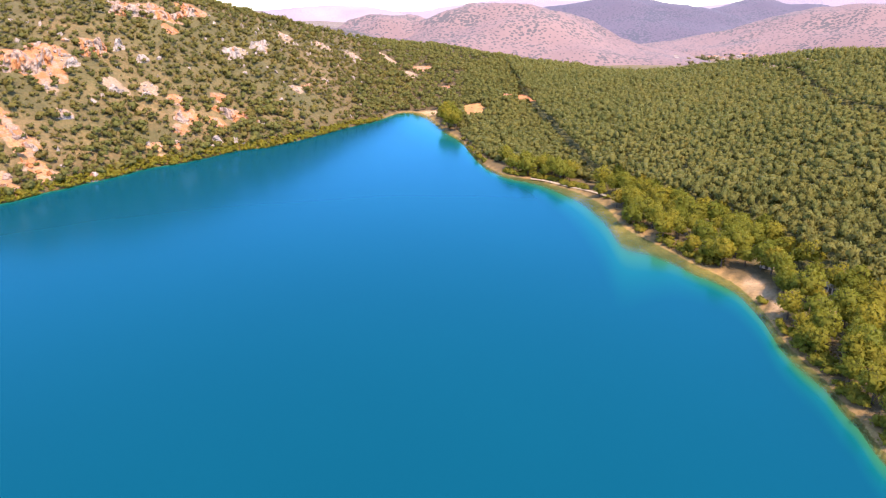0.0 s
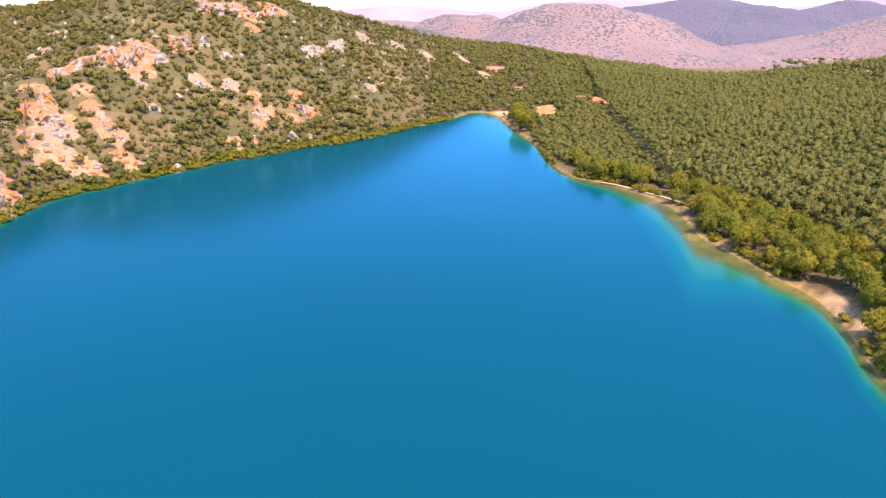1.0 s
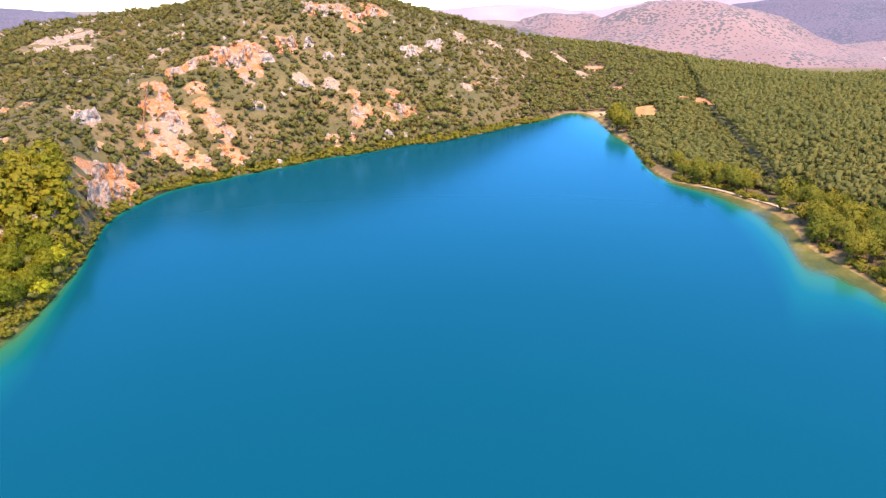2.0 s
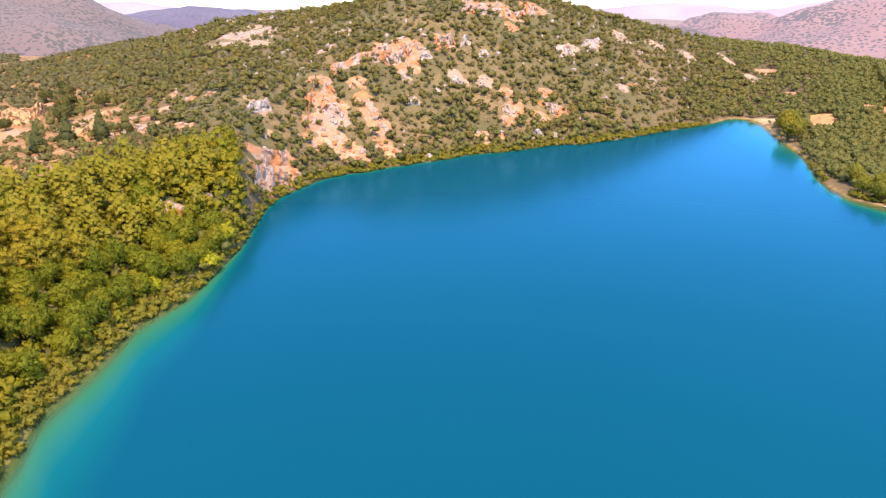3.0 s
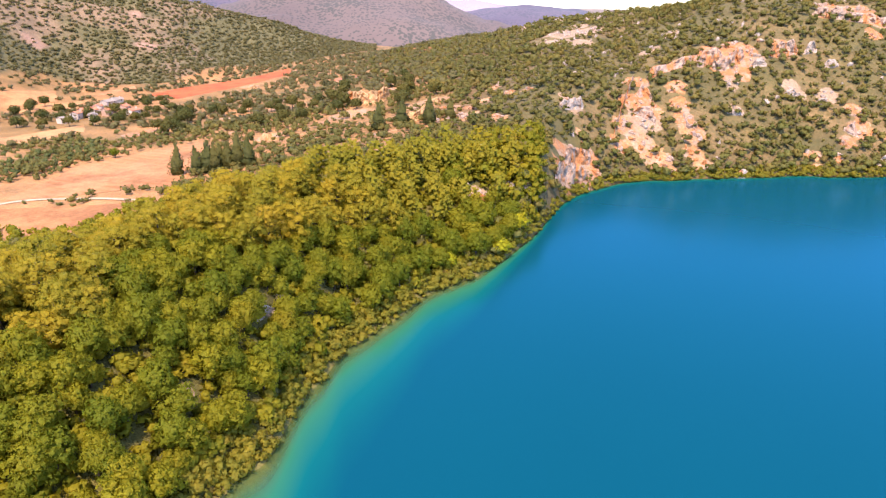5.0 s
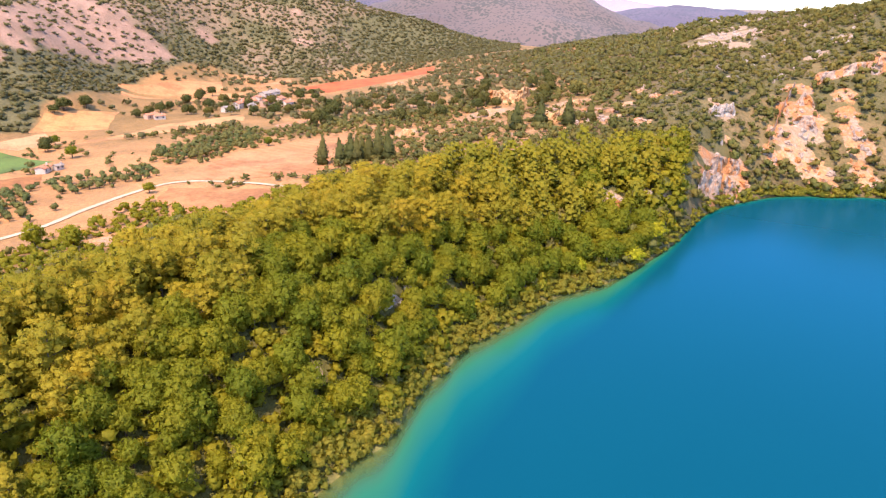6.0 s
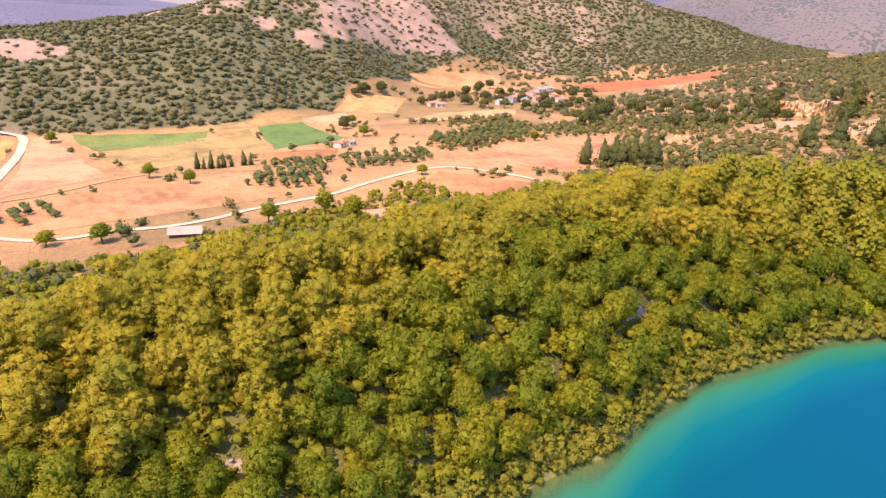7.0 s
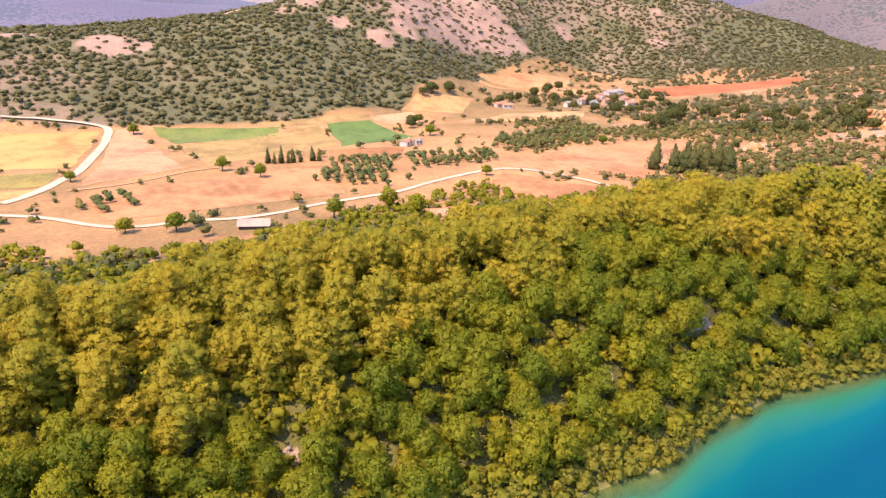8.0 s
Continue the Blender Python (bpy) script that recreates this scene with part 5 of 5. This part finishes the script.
def stony(x, y, z, az, d):
    ridge = smooth(0.53, 0.68, fbm(x, y, 60, 3, 402))
    top = smooth(0.5, 0.95, z / 95)
    return np.where(d > 14, 0.16 * ridge + 0.16 * top * ridge + 0.03, 0)


p, _, _ = scattered((6, 43), (330, 720), 6.0, rrng, stony)
for x, y, z in p[:260]:
    boulder(float(x), float(y), rrng.uniform(1.1, 2.8), rrng.uniform(1.1, 3.2))


def curve_through(line, step):
    pts = [np.array(q, float) for q in line]
    pts = [2 * pts[0] - pts[1]] + pts + [2 * pts[-1] - pts[-2]]
    out = []
    for a, b, c, d in zip(pts, pts[1:], pts[2:], pts[3:]):
        n = max(2, int(np.hypot(*(c - b)) / step))
        for t in np.arange(n) / n:
            out.append(0.5 * (2 * b + (c - a) * t + (2 * a - 5 * b + 4 * c - d) * t * t + (3 * b - a - 3 * c + d) * t**3))
    return np.array(out + [pts[-2]])


def rock_face(label, line, high, deep, material, seed):
    """A broken rock face: a buttressed front with ledges and clefts, its back running into the slope."""
    c = curve_through(line, 0.8)
    n, m = len(c), 20
    along = np.concatenate([[0], np.cumsum(np.hypot(*np.diff(c, axis=0).T))])
    out = -c / np.linalg.norm(c, axis=1)[:, None]
    ends = np.minimum(along, along[-1] - along)
    rise = high * (0.45 + 0.9 * fbm(along, 0 * along + seed, 7.0, 3, seed)) * (0.25 + 0.75 * smooth(0, 4, ends))
    v = np.linspace(0, 1, m)
    up = np.interp(v, [0, 0.12, 0.62, 0.75, 1], [-0.35, 0.0, 0.92, 1.0, -0.25])
    fwd = np.interp(v, [0, 0.12, 0.62, 0.75, 1], [0.75, 0.55, 0.10, -0.15, -1.3])
    U, V = np.meshgrid(along, up, indexing="ij")
    Z = V * rise[:, None]
    flute = np.abs(fbm(U, Z * 0.35 + 9 * seed, 3.4, 3, seed + 1) - 0.5) * 2
    block = np.floor(vnoise(U, Z * 0.8, 1.7, seed + 2) * 4) / 4
    push = deep * (0.9 * (block - 0.4) + 1.0 * (flute - 0.35)) * smooth(-0.3, 0.1, V)
    F = fwd[None] * deep * (0.5 + 0.5 * (rise / high))[:, None] + push
    X, Y = c[:, 0, None] + out[:, 0, None] * F, c[:, 1, None] + out[:, 1, None] * F
    foot = height(c[:, 0], c[:, 1])[:, None]
    Z = Z + foot + 0.5 * (block - 0.5) * (V > 0.3)
    Z = np.where(v[None] > 0.97, height(X, Y) - 1.2, np.where(v[None] < 0.03, height(X, Y) - 1.5, Z))
    me = mesh_of("cliff", np.stack([X, Y, Z], -1).reshape(-1, 3), grid_faces(n, m), material)
    return tagged(new("cliff", me), label, "cliff", "rock faces")


WALL = "broken orange and grey limestone cliff above the lake"
GREY = "weathered pale grey limestone outcrop among scrub"
PALE = "small pale rock outcrop on the wooded bank"
CLAYEY = "eroded orange clay bank between olives"
LAKE_CLIFFS = [
    (WALL, [(-255, 349), (-254, 364), (-248, 373), (-244, 385)], 5.5, 3.5, RUSTY),
    (WALL, [(-242, 379), (-237, 389), (-232, 393), (-231, 412)], 10, 4, RUSTY),
    (WALL, [(-258, 341), (-247, 321), (-237, 304), (-228, 289)], 5, 3.5, RUSTY),
    (WALL, [(-236, 314), (-231, 319), (-226, 322)], 8.5, 3.5, RUSTY),
    (WALL, [(-247, 329), (-244, 335), (-239, 336)], 6, 3, RUSTY),
    (WALL, [(-198, 214), (-203, 226), (-204, 237), (-203, 244)], 9, 3, RUSTY),
    (WALL, [(-211, 232), (-214, 246), (-216, 259)], 7, 3, RUSTY),
    (WALL, [(-234, 495), (-220, 512), (-206, 523), (-192, 557)], 6, 4, RUSTY),
    (WALL, [(-224, 428), (-219, 436), (-215, 445)], 9, 4, RUSTY),
    (WALL, [(-164, 409), (-156, 411)], 6, 3, RUSTY),
    (WALL, [(-150, 437), (-140, 436), (-133, 434)], 6, 3, RUSTY),
]
GREY_CRAGS = [
    (GREY, [(-214, 451), (-210, 460)], 9, 3, LIMESTONE),
    (GREY, [(-200, 449), (-194, 458)], 5, 3, LIMESTONE),
    (GREY, [(-140, 399), (-134, 406)], 6, 3, LIMESTONE),
    (GREY, [(-132, 410), (-124, 415)], 5, 2.5, LIMESTONE),
    (GREY, [(-122, 410), (-116, 413)], 3, 2, LIMESTONE),
    (GREY, [(-242, 261), (-243, 270), (-245, 283)], 6, 3.5, LIMESTONE),
    (GREY, [(-274, 342), (-270, 349)], 4, 3, LIMESTONE),
    (GREY, [(-199, 403), (-195, 414)], 5, 3, LIMESTONE),
    (GREY, [(-186, 416), (-181, 424)], 4, 2.5, LIMESTONE),
]
SMALL_CRAGS = [
    (GREY, [(-225, 409), (-219, 418)], 5, 3, LIMESTONE),
    (GREY, [(-209, 364), (-203, 371)], 3, 2.5, LIMESTONE),
    (GREY, [(-178, 326), (-172, 333)], 3.5, 2.5, LIMESTONE),
    (GREY, [(-159, 510), (-150, 522)], 5, 3, LIMESTONE),
    (GREY, [(-145, 533), (-139, 546)], 5, 3, LIMESTONE),
    (PALE, [(-182, 151), (-180, 155), (-178, 160)], 4, 2.2, RUSTY),
    (GREY, [(-165, 513), (-155, 528)], 5, 3, LIMESTONE),
    (GREY, [(-151, 539), (-141, 561)], 4, 3, LIMESTONE),
    (PALE, [(-135, 49), (-134, 51), (-138, 57)], 2.4, 1.2, LIMESTONE),
    (PALE, [(-142, 59), (-139, 60)], 2.2, 1, LIMESTONE),
]
CLAY_FACES = [
    (CLAYEY, [(-396, 223), (-374, 223), (-363, 228), (-369, 241)], 8, 5, CLAY),
    (CLAYEY, [(-291, 195), (-282, 198), (-286, 211)], 6, 4, CLAY),
    (CLAYEY, [(-313, 225), (-310, 238)], 4.5, 3, CLAY),
    (CLAYEY, [(-348, 142), (-335, 147)], 3.5, 3, CLAY),
    (CLAYEY, [(-391, 134), (-388, 140)], 2.5, 2, CLAY),
    (CLAYEY, [(-611, 242), (-615, 254)], 4, 3, CLAY),
]
for k, (label, line, high, deep, material) in enumerate(LAKE_CLIFFS + GREY_CRAGS + SMALL_CRAGS + CLAY_FACES):
    rock_face(label, line, high, deep, material, 900 + 13 * k)
for cx, cy, rad, kind in BARE_HILL:
    if rad > 3 and cy < 700:
        root = tagged(new("crag"), "weathered grey and orange limestone crag among scrub", "crag", "crags on the hillside")
        root.matrix_basis = pose(*at(cx, cy))
        back = root.matrix_basis.inverted()
        for k in range(int(rad * 0.9)):
            a, far = rrng.uniform(0, math.tau), rad * 0.9 * math.sqrt(rrng.uniform(0, 1))
            w, h = rrng.uniform(0.8, 2.6), rrng.uniform(0.8, 2.2)
            ob = part("rock_block", CRAGS[kind == 3][int(rrng.integers(0, 8))], root)
            ob.matrix_basis = back @ pose(*at(cx + far * math.cos(a), cy + far * math.sin(a), h * 0.1), rrng.uniform(-12, 12), rrng.uniform(-12, 12), rrng.uniform(0, 360)) @ Matrix.Diagonal((w, w * rrng.uniform(0.6, 0.9), h, 1))

# ---- fields and roads ----
for name, (quad, colour, other, turn, width) in FIELDS.items():
    q = np.array(quad, float)
    u, v = np.meshgrid(np.linspace(0, 1, 26), np.linspace(0, 1, 18), indexing="xy")
    u, v = u.ravel()[:, None], v.ravel()[:, None]
    xy = (q[0] * (1 - u) + q[1] * u) * (1 - v) + (q[3] * (1 - u) + q[2] * u) * v
    wob = np.stack([fbm(xy[:, 0], xy[:, 1], 22, 3, 611) - 0.5, fbm(xy[:, 0], xy[:, 1], 22, 3, 612) - 0.5], 1) * 7
    xy = xy + wob
    zz = height(xy[:, 0], xy[:, 1]) + 0.1
    me = mesh_of(name, np.c_[xy, zz], grid_faces(18, 26), field_material(name, colour, other, turn, width), True)
    tagged(new(name, me), {"alfalfa_field": "green irrigated field", "maize_field": "deep green irrigated field", "clover_field": "pale green field",
                           "red_field": "long strip of bare red earth"}.get(name, "dry tan farm field"), "field", kind="structure")


EARTH_TRACK = plain_material("earth_track", (0.42, 0.22, 0.10), 0.95, 0.15, 0.8)
PALE_GRAVEL = plain_material("pale_gravel", (0.42, 0.33, 0.22), 0.95, 0.15, 0.8)
for name, (width, line) in ROADS.items():
    c = curve_through(line, 3.0)
    ahead = np.gradient(c, axis=0)
    ahead /= np.linalg.norm(ahead, axis=1)[:, None]
    side = np.stack([-ahead[:, 1], ahead[:, 0]], 1)
    w = width * 0.5 * (1 + 0.25 * (fbm(c[:, 0], c[:, 1], 9, 2, 700) - 0.5))[:, None]
    rows = [c + side * w * k for k in (-1, -0.33, 0.33, 1)]
    top = np.max([height(q[:, 0], q[:, 1]) for q in rows], axis=0)
    verts = np.stack([np.c_[q, top + (0.34 if k in (1, 2) else 0.24)] for k, q in enumerate(rows)], 1).reshape(-1, 3)
    me = mesh_of(name, verts, grid_faces(len(c), 4), EARTH_TRACK if name == "earth_track" else PALE_GRAVEL, True)
    tagged(new("road", me), "pale unpaved road across dry land", "road", kind="structure")

# ---- buildings ----
PLASTER = plain_material("white_plaster", (0.56, 0.46, 0.39), 0.9, 0.08, 0.8)
PINKISH = plain_material("pink_plaster", (0.50, 0.33, 0.25), 0.9, 0.1, 0.8)
TILES = plain_material("red_roof_tiles", (0.48, 0.19, 0.10), 0.9, 0.25, 2.0, bumpy=0.8)
SHEET = plain_material("pale_roof_sheet", (0.27, 0.22, 0.18), 0.6, 0.15, 1.0)
DARK = plain_material("dark_timber", (0.07, 0.05, 0.04), 0.8, 0.3, 2.0)
PANE = plain_material("window_glass", (0.05, 0.06, 0.07), 0.15, 0.1, 1.0, bumpy=0)


def box(x0, y0, z0, x1, y1, z1, bevel=0.03):
    bm = bmesh.new()
    bmesh.ops.create_cube(bm, size=1.0)
    for v in bm.verts:
        v.co = ((x0 + x1) / 2 + v.co.x * (x1 - x0), (y0 + y1) / 2 + v.co.y * (y1 - y0), (z0 + z1) / 2 + v.co.z * (z1 - z0))
    if bevel:
        bmesh.ops.bevel(bm, geom=bm.edges[:], offset=bevel, segments=1, affect="EDGES")
    return bm


def gable_roof(w, l, z, rise, over, thick):
    """Two slopes of real thickness with eaves and closed gable ends."""
    bm = bmesh.new()
    a, b = w / 2 + over, l / 2 + over
    drop = rise * over / (w / 2)
    ring = [(-a, z - drop), (0, z + rise), (a, z - drop), (a, z - drop + thick), (0, z + rise + thick), (-a, z - drop + thick)]
    ends = [[bm.verts.new((x, y, h)) for x, h in ring] for y in (-b, b)]
    for k in range(6):
        bm.faces.new((ends[0][k], ends[0][(k + 1) % 6], ends[1][(k + 1) % 6], ends[1][k]))
    for e in ends:
        bm.faces.new((e[0], e[1], e[4], e[5]))
        bm.faces.new((e[1], e[2], e[3], e[4]))
    bmesh.ops.recalc_face_normals(bm, faces=bm.faces)
    return bm


def gable_body(w, l, h, rise):
    bm = bmesh.new()
    ring = [(-w / 2, -1.5), (w / 2, -1.5), (w / 2, h), (0, h + rise - 0.05), (-w / 2, h)]
    ends = [[bm.verts.new((x, y, z)) for x, z in ring] for y in (-l / 2, l / 2)]
    for k in range(5):
        bm.faces.new((ends[0][k], ends[0][(k + 1) % 5], ends[1][(k + 1) % 5], ends[1][k]))
    for e in ends:
        bm.faces.new(e)
    bmesh.ops.recalc_face_normals(bm, faces=bm.faces)
    return bm


def house(x, y, w, l, h, turn, wall, roof, label, group, category="house"):
    root = tagged(new("house"), label, category, group)
    rise = w * 0.2
    part("wall", gable_body(w, l, h, rise), root, material=wall)
    r = part("roof", gable_roof(w, l, h, rise, 0.4, 0.18), root, material=roof)
    part("chimney", box(w * .18, l * .2, h, w * .18 + .6, l * .2 + .6, h + rise + 0.9), r, material=wall)
    part("door", box(-w / 2 - 0.06, -0.5, 0, -w / 2 + 0.05, 0.5, 2.05), root, material=DARK)
    for side in (-1, 1):
        for k in (-1, 1):
            for up in ((1.0,) if h < 4 else (1.0, 3.8)):
                cx, cy = side * w / 2, k * l * 0.28
                win = part("window", box(cx - 0.05, cy - 0.55, up, cx + 0.05, cy + 0.55, up + 1.2), root, material=PANE)
                part("sill", box(cx - 0.12, cy - 0.65, up - 0.1, cx + 0.12, cy + 0.65, up - 0.02), win, material=PLASTER)
    root.matrix_basis = pose(*at(x, y), 0, 0, turn)
    return root


VILLAGE = [(-531, 79, 7, 10, 3.2, 20, 0, 1),
           (-548, 89, 6, 9, 4.6, 50, 0, 0),
           (-573, 101, 8, 12, 3.4, 10, 1, 0),
           (-582, 110, 6, 9, 4.6, 70, 0, 0),
           (-602, 122, 7, 10, 5, 30, 0, 1),
           (-611, 130, 7, 9, 5, 15, 0, 1),
           (-576, 127, 7, 10, 3.2, 60, 1, 0),
           (-545, 126, 7, 10, 3.2, 40, 0, 0),
           (-551, 111, 6, 9, 4.6, 35, 1, 0),
           (-542, 98, 6, 9, 3, 80, 0, 1),
           (-519, 24, 5, 9, 3, 30, 1, 0),
           (-515, 29, 5, 7, 2.8, 10, 0, 0)]
for x, y, w, l, h, turn, wl, rf in VILLAGE:
    house(x, y, w, l, h, turn, (PLASTER, PINKISH)[wl], (TILES, SHEET)[rf], ("white house with a red tile roof", "white house with a pale roof", "pink house with a red tile roof", "pink house with a pale roof")[wl * 2 + rf], "village houses")
house(-361, -33, 4.5, 7, 2.7, 70, PLASTER, TILES, "small white farmhouse with a red roof beside a green field", "farm buildings")
house(-365, -27, 3, 4, 2.2, 40, PLASTER, SHEET, "small white farm shed", "farm buildings", "shed")
house(104, 203, 3, 4.5, 2.2, 35, PINKISH, SHEET, "low pinkish lakeside hut with a pale roof under trees", "lakeside huts", "hut")
house(112, 180, 2.8, 5.0, 2.2, 20, PLASTER, SHEET, "low white lakeside hut with a pale roof under trees", "lakeside huts", "hut")
house(76, 571, 5, 8, 3, 20, PINKISH, TILES, "small pink hut at the edge of a meadow", "huts beyond the lake", "hut")
house(52, 574, 4, 6, 2.8, 60, PLASTER, TILES, "small white hut at the edge of the wood", "huts beyond the lake", "hut")
hrng = np.random.default_rng(5)
hamlets = [place(hrng.uniform(-18.5, -12.5), hrng.uniform(1360, 1480)) for _ in range(14)] + [place(hrng.uniform(-25.5, -20), hrng.uniform(1500, 1620)) for _ in range(9)]
for x, y in hamlets:
    x, y = float(x), float(y)
    house(x, y, hrng.uniform(6, 8), hrng.uniform(8, 12), hrng.choice([3.0, 5.4]), hrng.uniform(0, 180), PLASTER, TILES if hrng.uniform() < 0.6 else SHEET, "far white house of a hill village", "far village houses")


STRAW = plain_material("tan_roof_sheet", (0.34, 0.24, 0.18), 0.75, 0.2, 1.2)


def barn(x, y, turn):
    """A long open shed: posts, a low roof of pale sheets, one end boarded dark for its shade."""
    root = tagged(new("barn"), "open farm shed with a low pale sheet roof by the road", "barn")
    part("roof", gable_roof(8.0, 13.0, 1.9, 1.9, 0.5, 0.12), root, material=STRAW)
    for px in (-3.8, 3.8):
        for py in (-6, -2, 2, 6):
            part("post", box(px - .12, py - .12, -0.8, px + .12, py + .12, 2.0), root, material=DARK)
    # dark panel stands in for the shade of the open gable end
    part("end_wall", box(-3.9, 6.1, -0.8, 3.9, 6.25, 1.9), root, material=DARK)
    part("back_wall", box(3.9, -6.2, -0.8, 4.0, 6.2, 1.5), root, material=DARK)
    root.matrix_basis = pose(*at(x, y), 0, 0, turn) @ Matrix.Scale(0.74, 4)


barn(-203, -67, 12)
